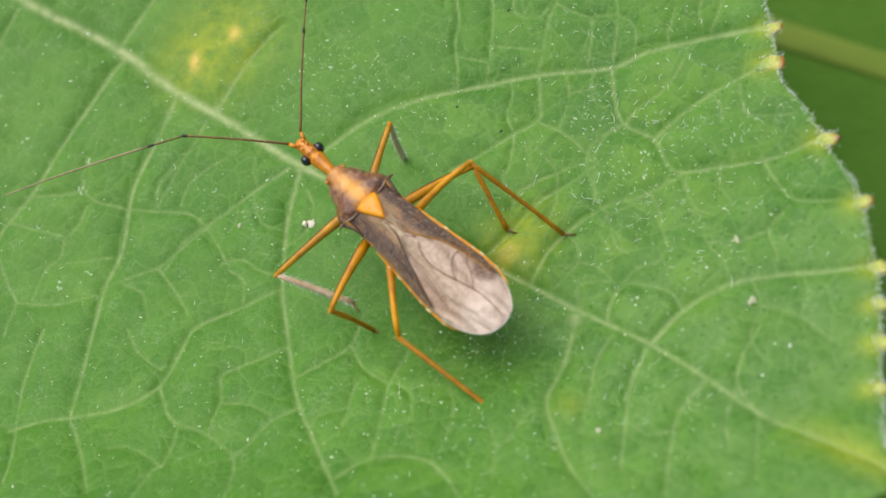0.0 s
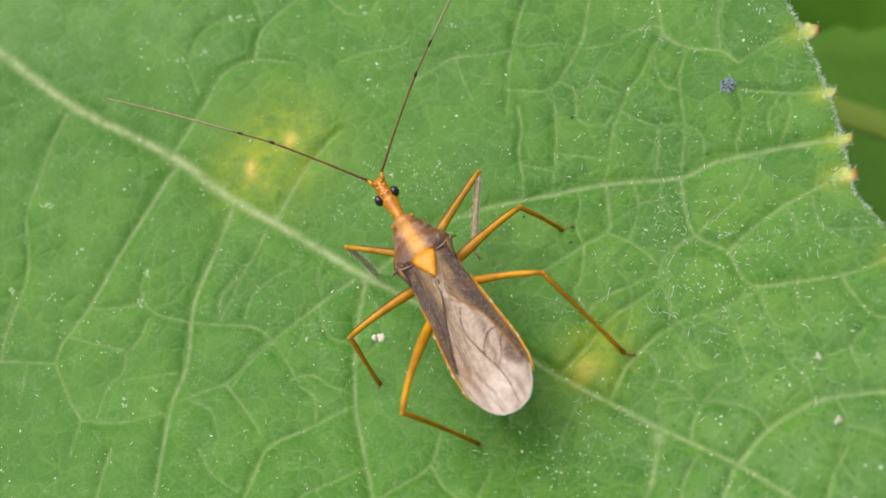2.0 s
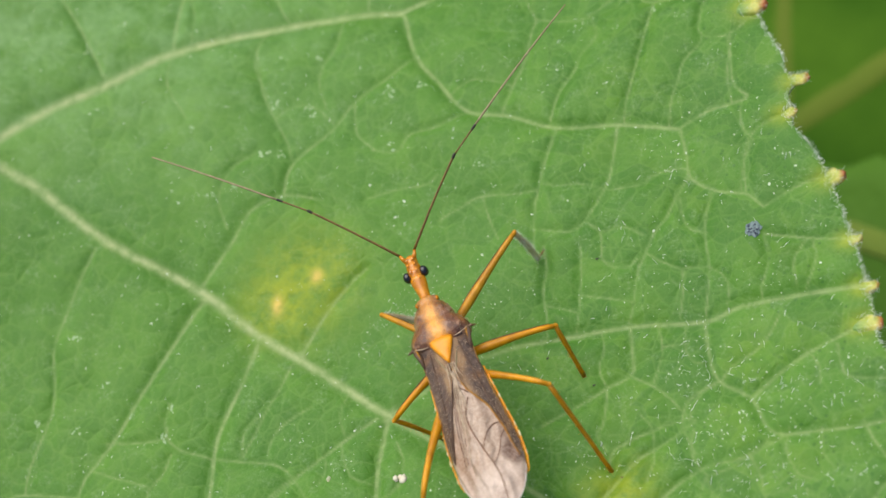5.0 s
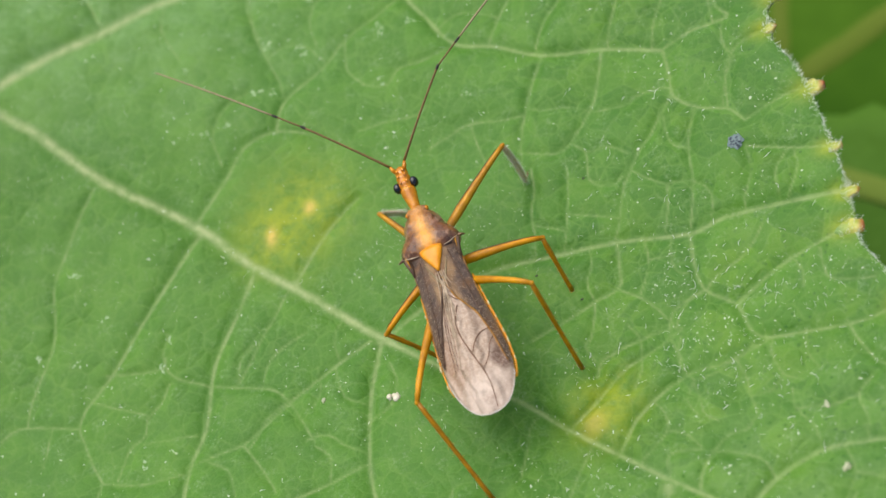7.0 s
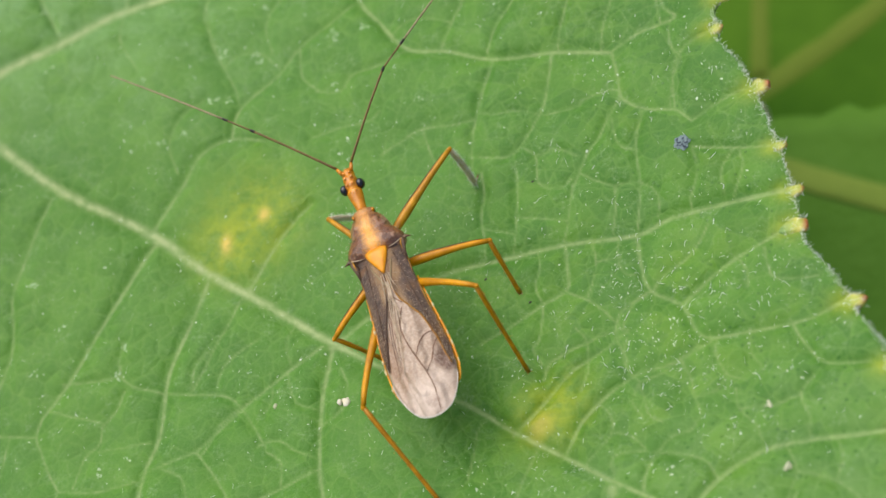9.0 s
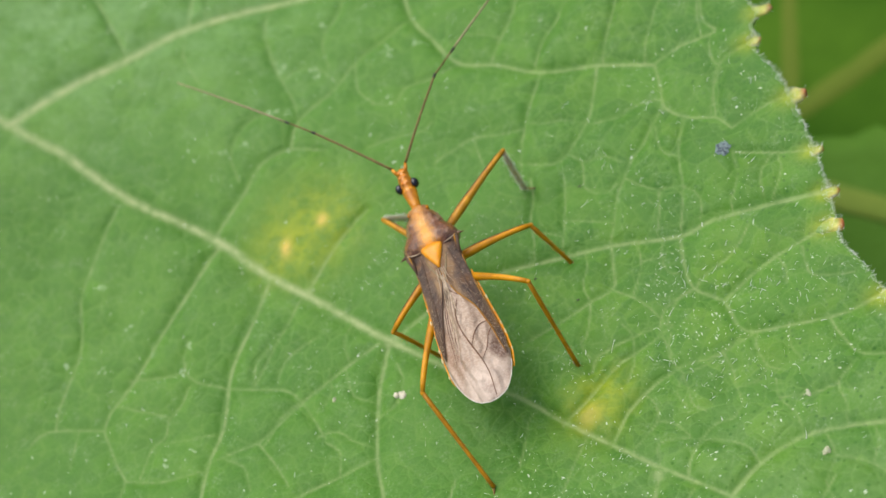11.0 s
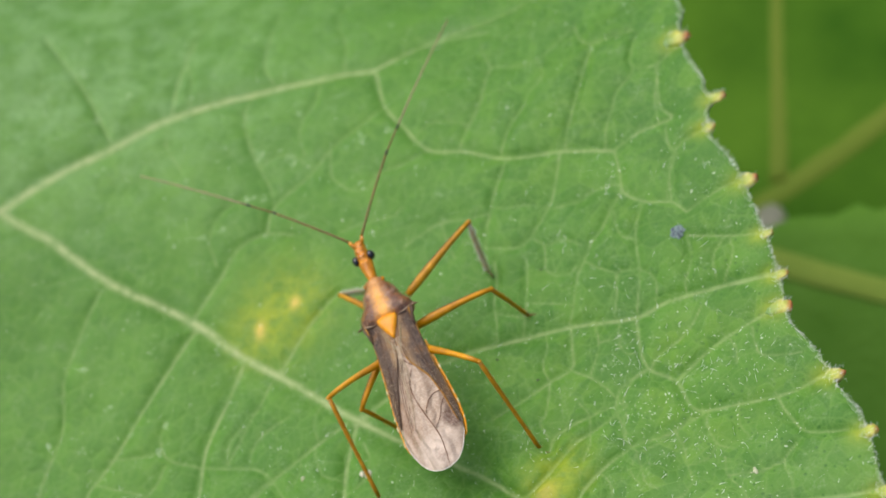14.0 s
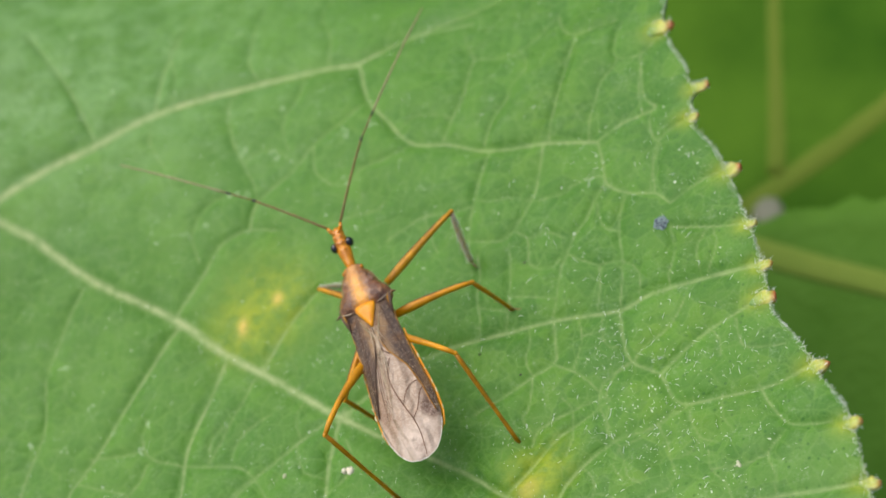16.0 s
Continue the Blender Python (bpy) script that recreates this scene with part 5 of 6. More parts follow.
    abdomen = part("abdomen", body_of([(-0.8, 0.9, 0.5, 4.45), (-1.6, 1.25, 0.62, 4.3), (-3, 1.5, 0.66, 4.2), (-4.5, 1.72, 0.66, 4.12), (-5.8, 1.80, 0.62, 4.08), (-7.0, 1.66, 0.52, 4.06),
                                       (-7.8, 1.15, 0.36, 4.1), (-8.3, 0.7, 0.25, 4.3), (-8.5, 0.25, 0.1, 4.32)], 24), ORANGE, bug, "orange abdomen showing along the wing edges")
    for s in (-1, 1):
        edge = [(s * (wing_edge(y) + 0.06), y, wing_top(wing_edge(y), y) - 0.15) for y in np.linspace(-1.2, -7.0 if s < 0 else -7.4, 30)]
        rim = part("abdomen_rim", tube(edge, [w * (0.62 if s < 0 else 1.0) for w in (0.04, 0.06, 0.075, 0.08, 0.07, 0.03)], 8, 0.7), BRIGHT, abdomen, "yellow-orange flanged abdomen edge")
        # Pale rim spots, uneven so that they also stand for its glints.
        for y, size in ((-2.3, 0.8), (-3.05, 1.2), (-3.9, 0.7), (-4.75, 1.1), (-5.3, 1.4), (-6.35, 0.9)):
            part("pale_spot", ball((s * (wing_edge(y) + 0.10), y, wing_top(wing_edge(y), y) - 0.11), 0.045 * size, 0.13 * size, 0.04, 6, 8), PALE, rim)

    def inner_line(s):
        rows = (((-7.05, -5.96, -4.94, -3.47, -2.33, -1.67, -0.5, 0.6), (1.66, 1.46, 1.36, 1.02, 0.34, 0.14, 0.03, 0.3)) if s > 0
                else ((-5.5, -4.6, -3.4, -2.35, -1.47, -0.5, 0.6), (1.66, 1.36, 0.94, 0.50, 0.12, 0.03, 0.3)))
        return lambda y: s * float(np.interp(y, *rows))

    def outer_line(s, end):
        return lambda y: s * max(abs(inner_line(s)(y)) + 0.02, wing_edge(y) * min(1.0, 0.93 + 0.07 * (y - end) / 0.8))

    under = part("membrane", sheet(lambda y: -wing_edge(y) * 0.985, lambda y: min(0.5, wing_edge(y)) * 0.96, -8.93, -1.2, -0.05, 0.03), MEMBRANE, bug, "pinkish grey translucent wing membrane")
    upper = part("membrane", sheet(lambda y: -min(float(np.interp(y, (-9.1, -7, -4, -2, -1), (0.6, 0.9, 0.72, 0.25, 0.05))), wing_edge(y) * 0.9), lambda y: wing_edge(y) * 0.985, -8.93, -1.0, 0.0, 0.03), MEMBRANE, bug,
                 "pinkish grey translucent wing membrane")
    for s, end in ((-1, -5.5), (1, -6.6)):
        inner = inner_line(s)
        wing = part("corium", sheet(inner, outer_line(s, end), end, 0.85, 0.05, 0.08), CORIUM, bug, "dark purplish brown leathery forewing")
        rng, nap = random.Random(31 + s), []
        for _ in range(300):
            y = rng.uniform(end + 0.3, 0.6)
            lo, hi = abs(inner(y)) + 0.05, wing_edge(y) - 0.03
            if hi > lo:
                x = s * rng.uniform(lo, hi)
                root = Vector((x, y, wing_top(x, y) + 0.06))
                tip = root + Vector((rng.uniform(-0.5, 0.5) + 0.4 * s, -1.0, rng.uniform(0.3, 0.9))).normalized() * rng.uniform(0.10, 0.22)
                nap.append(tube([root, (root + tip) / 2, tip], (0.009, 0.007, 0.003), 3))
        tagged(part("nap", joined(*nap), FOLD, wing, "short pale nap on the forewing"), kind="stuff")
        ridge = [(s * x, y, wing_top(x, y) + 0.06) for y in np.linspace(0.4, -4.8, 22) for x in (float(np.interp(y, (-5, -3, 0.5), (1.5, 1.15, 0.8))),)]
        part("wing_vein", tube(ridge, (0.03, 0.045, 0.03), 6), WING_VEIN, wing)
        ridge = [(s * (wing_edge(y) - 0.04), y, wing_top(wing_edge(y), y) + 0.05) for y in np.linspace(0.6, end + 0.3, 26)]
        part("wing_rim", tube(ridge, (0.025, 0.034, 0.03, 0.02), 6), BROWN_AMBER, wing)
        line = [(inner(y), y, wing_top(inner(y), y) + 0.06) for y in np.linspace(-0.5, end + 0.1, 24)]
        part("wing_vein", tube(line, (0.03, 0.034, 0.04, 0.025), 6), BROWN_AMBER if s > 0 else WING_VEIN, wing)
        seam = [(s * x, y, wing_top(x, y) + 0.08) for y in np.linspace(0.1, -1.45, 8) for x in (float(np.interp(y, (-1.5, 0.1), (0.05, 0.62))),)]
        part("claval_seam", tube(seam, (0.02, 0.05, 0.03), 6), STRAW, wing)
    for points, w in ((((0.23, -2.73), (-0.17, -3.6), (-0.19, -4.5), (0.03, -5.62), (0.27, -6.6), (0.36, -7.5), (0.25, -8.7)), 0.055),
                      (((1.33, -4.49), (0.80, -4.62), (0.35, -5.05), (0.03, -5.62)), 0.05),
                      (((1.36, -4.9), (1.0, -5.4), (0.75, -6.0), (0.27, -6.6)), 0.045),
                      (((0.35, -2.5), (0.0, -2.0), (-0.05, -1.5)), 0.045),
                      (((-0.05, -1.6), (-0.5, -2.7), (-0.85, -3.9), (-1.15, -6.1)), 0.03),
                      (((-0.02, -1.6), (-0.4, -2.7), (-0.72, -3.9), (-0.98, -6.0)), 0.028),
                      (((0.02, -1.6), (-0.3, -2.7), (-0.58, -3.9), (-0.75, -5.4)), 0.026)):
        line = [(q.x, q.y, wing_top(q.x, q.y) + 0.012) for q in curve_through([(x, y, 0) for x, y in points], 0.2)]
        part("wing_vein", tube(line, (w * 0.5, w * 0.78, w * 0.35), 6, 0.45), VEIN_RED, upper)
    brim = [(x, y, wing_top(x, y) + 0.0) for y, x in [(y, -wing_edge(y) * 0.985) for y in np.linspace(-6.2, -8.9, 16)] + [(y, wing_edge(y) * 0.985) for y in np.linspace(-8.9, -7.0, 14)]]
    part("membrane_rim", tube(brim, (0.02, 0.035, 0.04, 0.035, 0.02), 6), RIM, upper, "pale shining edge of the wing membrane")
    for shift, y0, y1 in ((-0.30, -1.3, -5.6), (-0.17, -1.2, -6.2), (-0.06, -1.1, -5.0), (0.05, -1.2, -4.2), (0.15, -1.5, -3.6)):
        line = []
        for y in np.linspace(y0, y1, 18):
            x = shift * (0.3 + 0.28 * (y0 - y)) - 0.10 * (y0 - y) + 0.06 * math.sin(y * 2.0 + shift * 9)
            line.append((x, y, wing_top(x, y) + 0.095 if y > -2.2 else wing_top(x, y) + 0.04))
        part("wing_fold", tube(line, (0.022, 0.036, 0.016), 6, 0.7), FOLD, upper)
    for x0, x1, y1 in ((-0.16, -0.50, -2.3), (-0.07, -0.22, -2.6), (0.02, 0.03, -2.3), (0.09, 0.22, -1.9), (0.19, 0.40, -1.6)):
        line = [(x, y, wing_top(x, y) + 0.11) for k in range(10) for s in (k / 9,) for x, y in ((x0 * (1 - s) + x1 * s + 0.03 * math.sin(5 * s + 9 * x0), -0.62 + (y1 + 0.62) * s),)]
        part("wing_fold", tube(line, (0.030, 0.034, 0.028, 0.010), 6, 0.6), FOLD, upper)
    for s in (-1, 1):
        flap = part("shoulder_flap", tube([(1.50 * s, 1.18, 5.30), (1.46 * s, 0.85, 5.40), (1.36 * s, 0.45, 5.36), (1.34 * s, -0.25, 5.22)], (0.06, 0.17, 0.15, 0.02), 10, 0.6), WING_VEIN, bug, "dark brown folded wing base")
        part("flap_crease", tube([(1.44 * s, 1.05, 5.44), (1.38 * s, 0.75, 5.51), (1.34 * s, 0.35, 5.46)], (0.03, 0.05, 0.01), 6), BROWN_AMBER, flap)
        part("hind_border", tube([(1.62 * s, 1.14, 5.24), (1.40 * s, 0.96, 5.50), (1.05 * s, 0.80, 5.58), (0.72 * s, 0.76, 5.60)], (0.02, 0.035, 0.035, 0.02), 6), FOLD, pronotum, "pale hind border of the shield")
    return bug


# ---- behind: another leaf lower down, stray stems and the ground ----
def build_back_leaf(name, centre, turn, long, wide, tilt, skin, rib_skin, label, ribs):
    leaf = thing(name, label, "leaf", "leaves lower down")
    rng = random.Random(int(abs(centre[0] * 7 + centre[1])))
    n, m, verts, faces = 60, 28, [], []

    def height(u, v):
        return 1.6 * noise.noise((u * 0.05, v * 0.05, centre[2])) + 0.012 * v * v * 0.3 - 0.002 * u * u

    for i in range(n + 1):
        u = -long / 2 + long * i / n
        half = wide / 2 * math.sin(math.pi * (0.03 + 0.94 * i / n)) ** 0.7 * (1 + 0.015 * math.sin(i * 2.4))
        for j in range(m + 1):
            v = half * (2 * j / m - 1)
            verts.append((u, v, height(u, v)))
    faces = [(i * (m + 1) + j, i * (m + 1) + j + 1, (i + 1) * (m + 1) + j + 1, (i + 1) * (m + 1) + j) for i in range(n) for j in range(m)]
    blade = part("blade", (verts, faces), skin, leaf, "deep green shaded leaf blade")
    blade.modifiers.new("thickness", "SOLIDIFY").thickness = 0.3 * MM
    c, d = math.cos(radians(turn)), math.sin(radians(turn))
    for first, last, w in ribs:
        line = [(first[0] + (last[0] - first[0]) * s - centre[0], first[1] + (last[1] - first[1]) * s - centre[1]) for s in np.linspace(0, 1, 24)]
        line = [(c * x + d * y, c * y - d * x) for x, y in line]
        part("rib", tube([(u, v, height(u, v) + 0.12) for u, v in line], (w, w * 0.9, w * 0.7), 12, 0.22), rib_skin, leaf, "pale yellowish rib")
    stalk = curve_through([(-long / 2 + 1.5, 0, height(-long / 2, 0)), (-long / 2 - 12, 2, -8), (-long / 2 - 22, 4, -60), (-long / 2 - 24, 4, -(300 + centre[2]) - 30)], 6)
    part("petiole", tube(stalk, (0.8, 1.2, 1.6), 8), BACK_VEIN, leaf)
    leaf.matrix_basis = pose(centre[0] * MM, centre[1] * MM, centre[2] * MM, tilt, 0, turn)
    return leaf


def build_ground():
    verts, faces, k = [], [], 48
    reach = [0] + [0.05 * 1.28 ** i for i in range(40)]
    for r in reach:
        for j in range(k):
            a = 2 * math.pi * j / k
            x, y = r * math.cos(a) * 1000, r * math.sin(a) * 1000
            verts.append((x, y, -300 + (12 * noise.noise((x * 0.004, y * 0.004, 0)) if r < 50 else 0)))
    faces = [(i * k + j, i * k + (j + 1) % k, (i + 1) * k + (j + 1) % k, (i + 1) * k + j) for i in range(len(reach) - 1) for j in range(k)]
    tagged(new("ground", mesh_of("ground", verts, faces, GROUND)), "dark mossy green and brown garden soil", "ground", kind="structure")


build_ground()
leaf = build_leaf()
build_down(leaf)
build_specks()
bug = build_bug()
LEGS = {key: build_leg(bug, key) for key in ("LF", "LM", "LH", "RF", "RM", "RH")}
ANTENNAE = {key: build_antenna(bug) for key in ("L", "R")}

build_back_leaf("shaded_leaf", (20, -6.5, -45), -28.6, 104, 70, 0, BACK_LEAF, BACK_VEIN, "green shaded leaf hanging below the bug's leaf",
                (((5, 30.8), (45, 9.0), 1.6),))
build_back_leaf("deep_shaded_leaf", (26, 48, -52), 31, 120, 78, 0, SHADE_LEAF, SHADE_RIB, "deep green leaf with pale ribs, its shade mixed into the colour",
                (((-18, 24), (70, 74), 1.5), ((10, 41), (13.5, 76), 1.2)))
tagged(new("petal_scrap", mesh_of("petal_scrap", *ball((9.6, 35.5, -50.2), 1.5, 1.9, 0.5, 8, 12), SCRAP)), "small pale scrap lying on the deep green leaf", "scrap")


# ---- what moves ----
def glide(rows, t):
    """Values between rows, eased so that nothing overshoots a resting place."""
    times = [r[0] for r in rows]
    if t <= times[0]:
        return list(rows[0][1:])
    if t >= times[-1]:
        return list(rows[-1][1:])
    i = max(k for k in range(len(times) - 1) if times[k] <= t)
    h = times[i + 1] - times[i]
    s, out = (t - times[i]) / h, []

    def slope(k, c):
        if k == 0 or k == len(rows) - 1:
            return 0.0
        a = (rows[k][c] - rows[k - 1][c]) / (times[k] - times[k - 1])
        b = (rows[k + 1][c] - rows[k][c]) / (times[k + 1] - times[k])
        return 0.0 if a * b <= 0 else 2 * a * b / (a + b)

    for c in range(1, len(rows[0])):
        p, q, m, n = rows[i][c], rows[i + 1][c], slope(i, c) * h, slope(i + 1, c) * h
        out.append((2 * s ** 3 - 3 * s ** 2 + 1) * p + (s ** 3 - 2 * s ** 2 + s) * m + (3 * s ** 2 - 2 * s ** 3) * q + (s ** 3 - s ** 2) * n)
    return out


MOMENTS = [round(0.1 * i, 1) for i in range(38)] + [4.1, 4.6, 5.1, 5.5] + [5.8 + 0.4 * i for i in range(12)] + [10.7, 11.2, 11.7, 12.0] + [round(12.3 + 0.1 * i, 1) for i in range(18)] + [14.3, 14.6, 15.0, 15.5, 16.0]
# seconds, x, y, lift in millimetres, pitch, heading in degrees
STANCE = (
    (0.0, -0.15, -9.83, 0.13, -1.3, 45.6),
    (0.5, -0.71, -8.39, 0.09, -2.3, 40.0),
    (1.0, -0.73, -8.12, 0.07, -3.2, 37.2),
    (1.5, -1.42, -6.82, 0.02, -4.7, 31.3),
    (2.0, -1.58, -6.17, -0.01, -5.9, 29.0),
    (2.5, -1.77, -5.54, 0.02, -5.2, 28.5),
    (3.0, -1.80, -3.77, 0.03, -4.5, 23.2),
    (3.5, -1.91, -3.76, -0.09, -7.2, 23.4),
    (3.7, -1.92, -3.57, -0.11, -6.9, 23.0),
    (5.8, -1.95, -2.71, -0.03, -2.3, 19.6),
    (6.0, -1.95, -2.66, -0.06, -1.5, 19.3),
    (6.5, -1.94, -2.63, -0.07, -1.1, 19.3),
    (7.0, -1.89, -2.59, -0.08, -0.9, 19.2),
    (7.5, -1.89, -2.52, -0.06, -0.3, 19.0),
    (8.0, -1.87, -2.46, -0.06, 0.1, 18.7),
    (8.5, -1.89, -2.50, -0.07, 0.2, 18.8),
    (9.0, -1.91, -2.45, -0.06, 0.3, 18.8),
    (9.5, -1.93, -2.45, -0.06, 0.4, 18.8),
    (10.0, -1.92, -2.37, -0.05, 0.8, 18.2),
    (10.2, -1.90, -2.36, -0.04, 1.0, 18.4),
    (12.3, -2.02, -1.91, 0.01, 2.6, 20.1),
    (12.5, -2.00, -1.86, 0.01, 2.9, 20.0),
    (13.0, -2.15, -1.72, 0.02, 3.5, 20.3),
    (13.5, -2.24, -1.54, 0.04, 4.0, 19.8),
    (14.0, -2.35, -1.44, 0.05, 4.3, 19.4),
    (14.5, -2.36, -1.26, 0.06, 4.8, 19.3),
    (15.0, -2.48, -1.15, 0.08, 5.5, 19.1),
    (15.5, -2.55, -1.02, 0.09, 5.8, 18.6),
    (16.0, -2.47, -1.00, 0.09, 5.7, 18.6),
)


def stance(t):
    x, y, lift, pitch, heading = glide(STANCE, t)
    return pose(x * MM, y * MM, lift * MM, 0, 0, heading) @ pose(0, 0, 5 * MM) @ pose(0, 0, 0, pitch) @ pose(0, 0, -5 * MM)


def span(a, b):
    """The pose of a bar that starts at a and points its y axis to b."""
    way = (b - a).normalized()
    side = way.cross(Vector((0, 0, 1))).normalized()
    up = side.cross(way)
    m = Matrix((side, way, up)).transposed().to_4x4()
    m.translation = a
    return m


HIPS = {"F": (0.5, 2.0, 4.2), "M": (0.5, 0.4, 4.0), "H": (0.6, -0.8, 3.9)}


def step_leg(bug, key, rows):
    """Rows of seconds, the knee and the ankle, in millimetres over the leaf."""
    femur, tibia, tarsus = LEGS[key]
    hip = Vector(HIPS[key[1]]) * MM
    if key[0] == "L":
        hip.x = -hip.x
    upper, lower, foot = [], [], []
    for t in MOMENTS:
        values = glide(rows, t)
        back = stance(t).inverted()
        knee, ankle = back @ (Vector(values[:3]) * MM), back @ (Vector(values[3:]) * MM)
        upper.append((t, span(knee, hip)))
        lower.append((t, span(knee, ankle)))
        end = knee + (ankle - knee).normalized() * LEG_SIZE[key[1]][1] * MM
        out = ankle - knee
        out.z = 0
        out = out.normalized() if out.length > 0.3 * MM else Vector((0, 1, 0))
        out = (out + 0.7 * Vector((1 if key[0] == "R" else -1, 0.1 if key[1] == "F" else -0.2, 0))).normalized()
        foot.append((t, span(end, end + out + Vector((0, 0, -0.06)))))
    walk(femur, upper)
    walk(tibia, lower)
    walk(tarsus, foot)


def wave_antenna(key, rows):
    """Rows of seconds, the joint and the whip's end, in the bug's own millimetres."""
    scape, whip = ANTENNAE[key]
    base = Vector((0.42 if key == "R" else -0.42, 6.40, 5.96)) * MM
    one, two = [], []
    for t in MOMENTS:
        v = glide(rows, t)
        m = span(base, Vector(v[:3]) * MM)
        joint = m @ Vector((0, 5.4 * MM, 0))
        one.append((t, m))
        two.append((t, span(joint, Vector(v[3:]) * MM)))
    walk(scape, one)
    walk(whip, two)


def motions():
    walk(bug, [(t, stance(t)) for t in MOMENTS])
    step_leg(bug, "LF", (
        (0, -5.86, -12.19, 4.48, -2.20, -13.31, 2.30),
        (0.2, -5.88, -12.34, 5.01, -1.99, -13.56, 3.03),
        (0.3, -6.47, -11.79, 4.46, -2.79, -13.24, 2.41),
        (0.4, -7.83, -9.80, 5.79, -5.97, -10.40, 2.19),
        (0.5, -8.33, -9.43, 4.73, -6.70, -10.73, 1.20),
        (0.7, -7.96, -10.17, 5.40, -6.64, -12.98, 2.73),
        (0.8, -7.89, -10.14, 5.27, -6.77, -12.69, 2.26),
        (1, -8.80, -7.12, 5.05, -10.40, -8.47, 1.55),
        (1.2, -8.22, -6.23, 6.79, -5.77, -5.23, 3.66),
        (1.3, -7.71, -5.47, 6.66, -5.50, -4.58, 3.32),
        (1.4, -7.78, -3.18, 4.19, -5.78, -2.19, 0.74),
        (1.5, -6.59, -4.23, 4.27, -6.12, -3.76, 0.29),
        (2, -6.46, -3.94, 4.36, -6.22, -3.91, 0.30),
        (2.5, -6.85, -3.50, 4.05, -5.44, -3.40, 0.25),
        (3, -7.55, -2.29, 2.85, -4.22, -4.17, 0.75),
        (3.5, -7.62, -2.25, 2.50, -4.35, -4.09, 0.50),
        (5.8, -5.67, 1.62, 3.85, -5.13, 3.28, 0.20),
        (10.2, -5.71, 1.77, 3.81, -5.38, 3.58, 0.22),
        (12.4, -6.33, 2.27, 3.73, -6.39, 4.40, 0.26),
        (14.5, -6.63, 2.67, 3.75, -6.44, 4.68, 0.27),
        (16, -6.70, 2.70, 3.80, -6.62, 4.71, 0.28),))
    step_leg(bug, "LM", (
        (0, -2.61, -14.61, 5.06, -1.6, -14.46, 1.55),
        (0.5, -2.71, -13.79, 4.92, -1.54, -14.48, 1.56),
        (1, -2.63, -13.32, 4.81, -1.45, -14.43, 1.54),
        (1.5, -2.76, -12.2, 4.14, -1.63, -14.54, 1.57),
        (2, -6.31, -8.83, 4.13, -5.76, -10.38, 0.87),
        (2.5, -6.84, -7.57, 3.61, -7.17, -9.97, 0.86),
        (3, -5.39, -5.96, 3.73, -4.18, -5.61, 0.32),
        (3.5, -5.28, -6.03, 3.78, -4.13, -5.62, 0.32),
        (5.8, -5.32, -5.31, 3.39, -3.39, -5.63, 0.3),
        (10.2, -5.28, -5.27, 3.48, -3.53, -5.57, 0.3),
        (12.4, -4.9, -5.14, 3.76, -3.83, -5.42, 0.3),
        (14.5, -4.83, -5.17, 3.76, -3.71, -5.17, 0.28),
        (16, -4.67, -4.91, 3.84, -3.84, -5.02, 0.28),))
    step_leg(bug, "LH", (
        (0, 0.60, -15.90, 4.00, 4.19, -18.80, 2.75),
        (0.5, -0.13, -14.75, 4.29, 4.19, -18.92, 2.78),
        (1, 0.16, -14.93, 5.18, 4.22, -19.05, 2.83),
        (1.2, -0.60, -14.55, 6.14, 2.02, -17.70, 1.36),
        (1.3, -2.37, -12.65, 8.37, -0.12, -16.63, 4.04),
        (1.5, -2.13, -14.95, 7.34, -0.26, -14.24, 1.47),
        (2, -2.55, -14.11, 7.29, -0.37, -14.21, 1.46),
        (2.5, -2.64, -13.48, 7.15, -0.26, -14.25, 1.47),
        (3, -2.89, -11.26, 6.18, -0.20, -14.26, 1.47),
        (3.5, -2.91, -11.37, 6.24, -0.19, -14.29, 1.48),
        (5.8, -2.92, -10.27, 5.47, -0.28, -14.14, 1.44),
        (10.2, -3.18, -9.72, 4.40, 0.01, -14.36, 1.49),
        (12.4, -2.80, -9.30, 4.45, -0.10, -14.25, 1.46),
        (13.3, -2.85, -9.20, 4.30, -0.10, -14.25, 1.46),
        (13.5, -4.61, -7.08, 5.50, -2.15, -11.88, 1.60),
        (14, -6.16, -4.98, 5.40, -4.38, -10.36, 0.92),
        (14.35, -4.47, -8.34, 6.36, -2.38, -9.74, 0.68),
        (16, -4.52, -8.18, 6.35, -2.62, -9.93, 0.71),))
    step_leg(bug, "RF", (
        (0, -0.25, -4.27, 4.23, -0.85, -4.23, 0.19),
        (0.5, -0.53, -2.18, 3.52, -0.65, -4.52, 0.2),
        (1, -0.51, -1.79, 3.21, -0.82, -4.48, 0.2),
        (1.5, 0.13, -0.68, 3.55, -0.46, -4.87, 1.46),
        (2, 0.43, -0.18, 3.55, -0.42, -4.63, 1.7),
        (2.5, 0.35, 1.79, 4.21, -0.49, 0.02, 0.6),
        (3, 1.2, 3, 4.53, 1.55, 4.18, 0.66),
        (3.5, 1.07, 3.06, 4.53, 1.59, 4.32, 0.66),
        (5.8, 1.48, 4.27, 4.51, 1.6, 4.3, 0.41),
        (10.2, 1.53, 4.34, 4.51, 1.59, 4.37, 0.42),
        (12.4, 1.79, 5.21, 4.44, 1.56, 4.45, 0.42),
        (14.5, 1.82, 5.62, 4.35, 1.51, 4.54, 0.42),
        (16, 1.88, 5.78, 4.35, 1.54, 4.71, 0.42),))
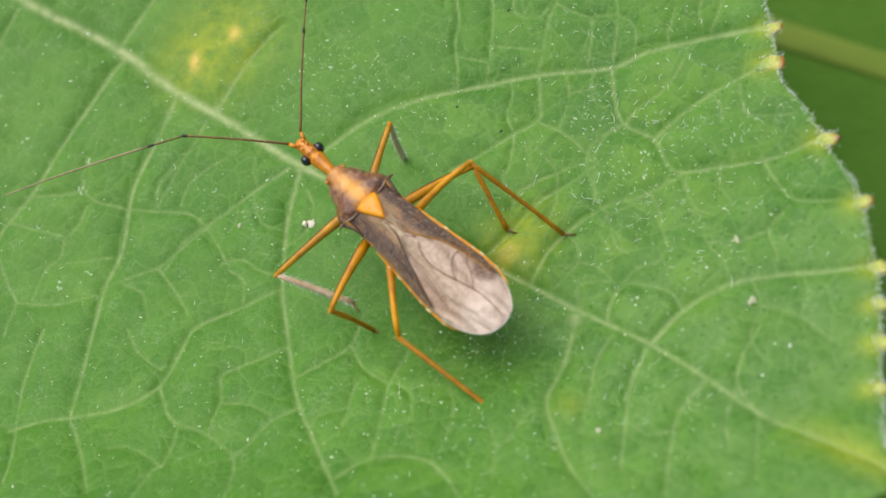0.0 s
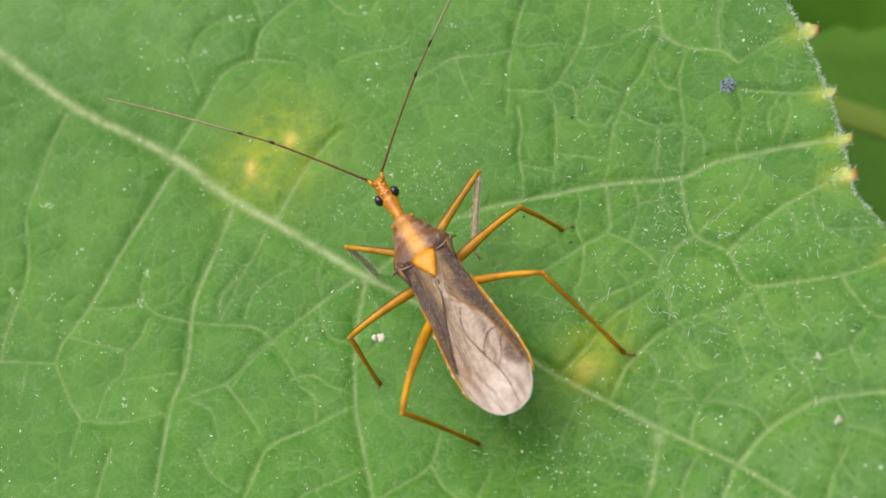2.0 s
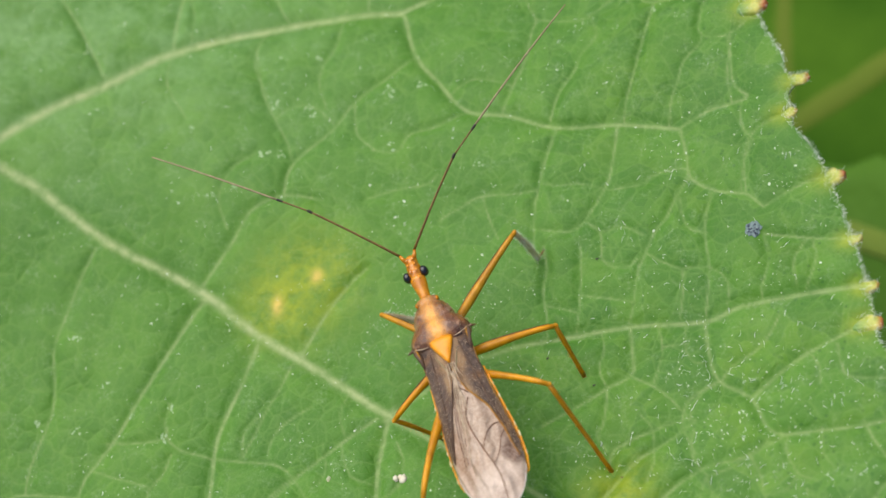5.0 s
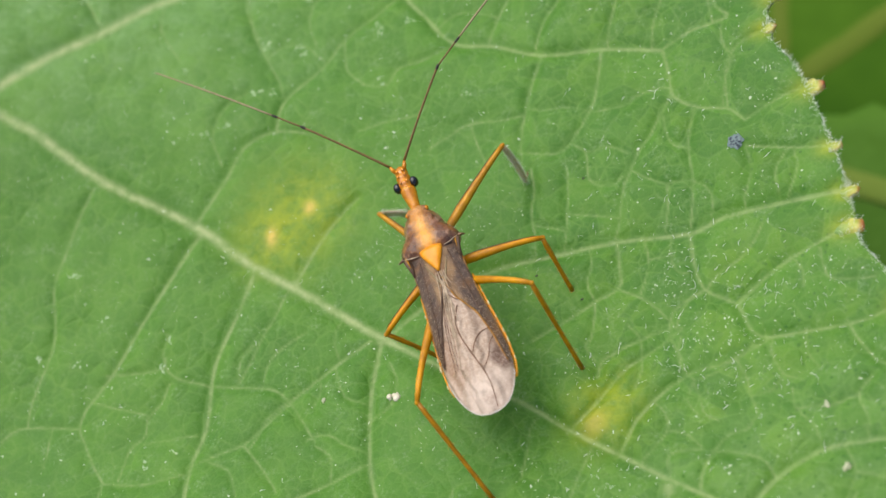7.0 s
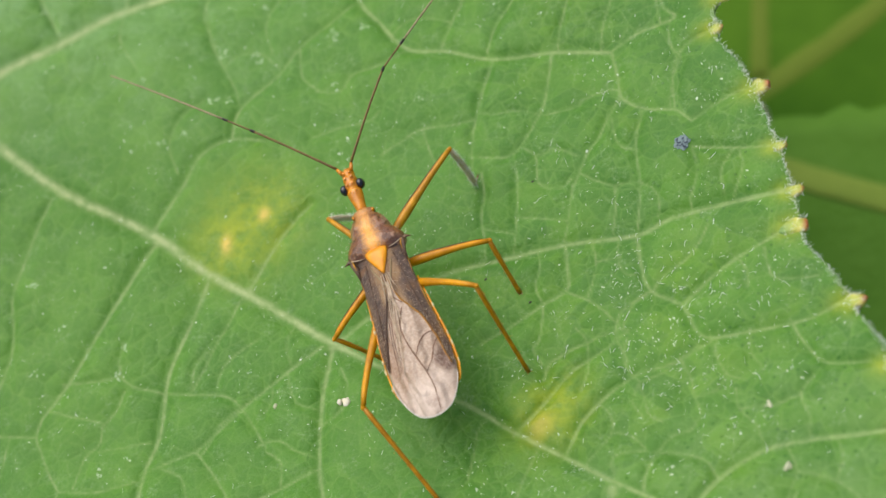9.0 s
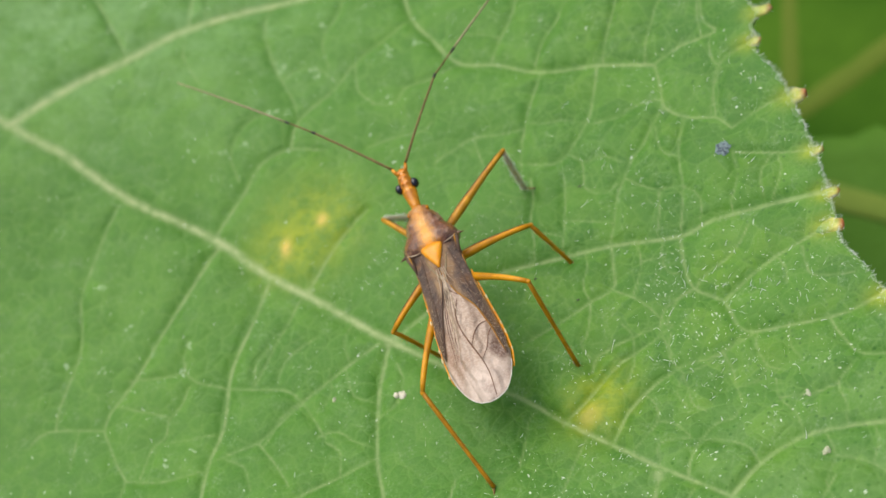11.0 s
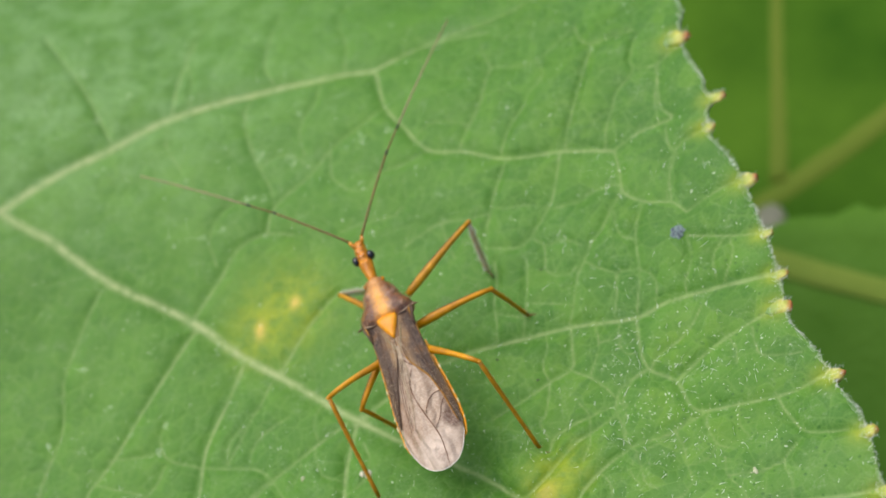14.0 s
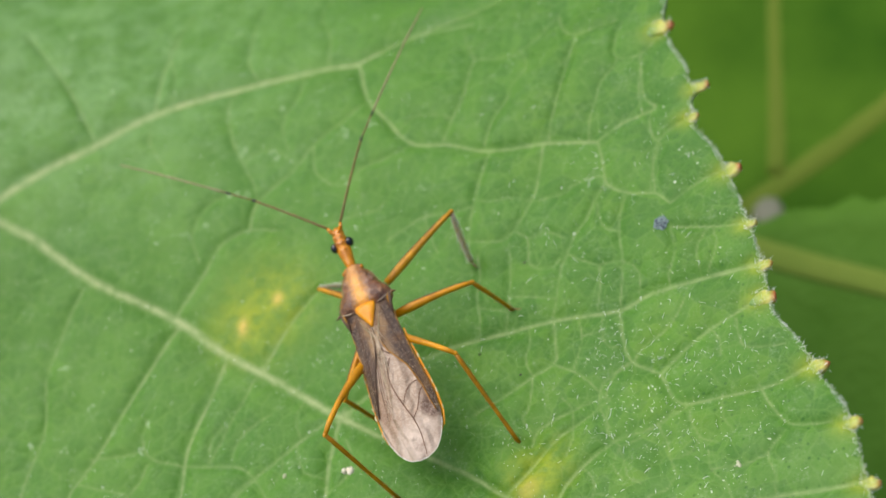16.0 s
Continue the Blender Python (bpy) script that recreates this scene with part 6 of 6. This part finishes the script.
    step_leg(bug, "RM", (
        (0, 3.83, -6.45, 2.71, 5.13, -9.36, 0.58),
        (0.4, 2.64, -4.67, 2.08, 3.80, -8.14, 0.12),
        (0.5, 2.58, -4.55, 2.75, 3.29, -8.31, 0.46),
        (0.7, 2.27, -3.90, 2.42, 2.57, -7.92, 0.46),
        (1, 1.68, -3.52, 2.70, 2.54, -7.47, 0.38),
        (1.2, 0.90, -2.69, 2.38, 2.44, -6.80, 0.05),
        (1.3, -0.18, -2.08, 2.58, 1.40, -4.22, 0.08),
        (1.4, 1.75, -2.33, 5.48, 3.98, -1.32, 2.77),
        (1.5, 2.40, -2.74, 3.39, 4.11, -2.44, 0.16),
        (2, 2.58, -2.43, 3.49, 4.09, -2.52, 0.16),
        (2.5, 2.77, -2.13, 3.53, 4.14, -2.63, 0.17),
        (3, 3.17, -1.32, 3.43, 4.10, -2.69, 0.17),
        (3.5, 3.30, -1.51, 3.54, 4.01, -2.73, 0.17),
        (5.8, 3.22, -0.89, 3.23, 4.00, -2.70, 0.16),
        (10.2, 3.33, -0.91, 3.34, 3.96, -2.59, 0.16),
        (12, 1.98, 1.77, 3.13, 4.14, 1.94, 0.18),
        (13, 1.98, 1.77, 3.13, 4.14, 1.94, 0.18),
        (13.5, 2.98, 1.15, 3.69, 3.89, 1.16, 0.16),
        (16, 2.92, 1.23, 3.64, 4.00, 1.08, 0.16),))
    step_leg(bug, "RH", (
        (0, 4.46, -7.53, 5.35, 8.06, -9.8, 0.68),
        (0.5, 5.46, -8.23, 6.32, 7.41, -10.19, 0.72),
        (1, 5.34, -8.15, 6.21, 7.46, -10.36, 0.74),
        (1.5, 4.23, -7.29, 5.18, 7.57, -10.3, 0.73),
        (2, 4.06, -6.92, 5.3, 7.18, -9.89, 0.67),
        (2.5, 3.95, -6.65, 5.08, 7.09, -9.94, 0.68),
        (3, 3.71, -5.59, 4.01, 7.7, -10.37, 0.74),
        (3.5, 3.57, -5.72, 3.71, 7.71, -10.35, 0.74),
        (5.8, 3.32, -4.78, 5.96, 4.53, -7.38, 0.39),
        (10.2, 3.5, -4.79, 6.02, 4.42, -7.41, 0.39),
        (12.4, 3.21, -4.65, 5.76, 4.65, -7.57, 0.4),
        (14.5, 2.86, -4.25, 5.39, 4.65, -7.64, 0.41),
        (16, 2.55, -3.93, 5.12, 4.52, -7.64, 0.41),))
    wave_antenna("L", (
        (0, -3.32, 9.65, 7.5, -11.55, 14.84, 8.81),
        (0.5, -2.97, 10.49, 7.63, -9.15, 16.99, 9.01),
        (1, -2.83, 9.97, 7.75, -8.06, 17.41, 9.3),
        (1.5, -2.98, 9.82, 8.04, -9.77, 18.01, 10.1),
        (2, -3.17, 9.54, 8.25, -8.84, 16.24, 10.15),
        (2.5, -3.42, 9.53, 8.13, -9.5, 14.91, 9.78),
        (3, -3.31, 10.26, 8.08, -8.45, 16.35, 9.74),
        (3.5, -3.48, 9.65, 8.62, -9.21, 15.13, 10.51),
        (7, -3.91, 10.25, 7.56, -9.81, 16.62, 8.91),
        (9, -4.07, 10.53, 7.34, -10.04, 17.21, 8.59),
        (12.5, -3.96, 10.97, 6.79, -10.08, 17.77, 7.78),
        (14.5, -4.5, 10.94, 6.44, -11.38, 17.21, 7.35),
        (16, -4.39, 10.87, 6.25, -11.91, 17.92, 7.1),
    ))
    wave_antenna("R", (
        (0, 4.21, 9.68, 7.15, 11.38, 16.16, 7.89),
        (0.5, 4.59, 9.26, 7.31, 11.8, 15.3, 8.13),
        (1, 4.15, 8.59, 7.44, 11.47, 14.38, 8.36),
        (1.5, 4.77, 9.16, 7.78, 10.77, 12.88, 8.68),
        (2, 4.54, 8.85, 7.98, 10.45, 12.87, 8.99),
        (2.5, 4.44, 9.05, 7.88, 10.62, 13.29, 8.85),
        (3, 4.37, 9.16, 7.78, 11.1, 12.3, 9.4),
        (3.5, 4.42, 8.78, 8.3, 11.0, 12.3, 10.2),
        (7, 4.05, 9.93, 7.34, 10.65, 13.92, 7.98),
        (9, 3.99, 10.09, 7.11, 10.55, 14.23, 7.65),
        (12.5, 3.99, 10.48, 6.57, 11.27, 15.56, 6.74),
        (14.5, 3.46, 10.56, 6.18, 10.89, 20.03, 5.22),
        (16, 3.11, 10.53, 6, 11.34, 20.83, 4.62),
    ))


motions()
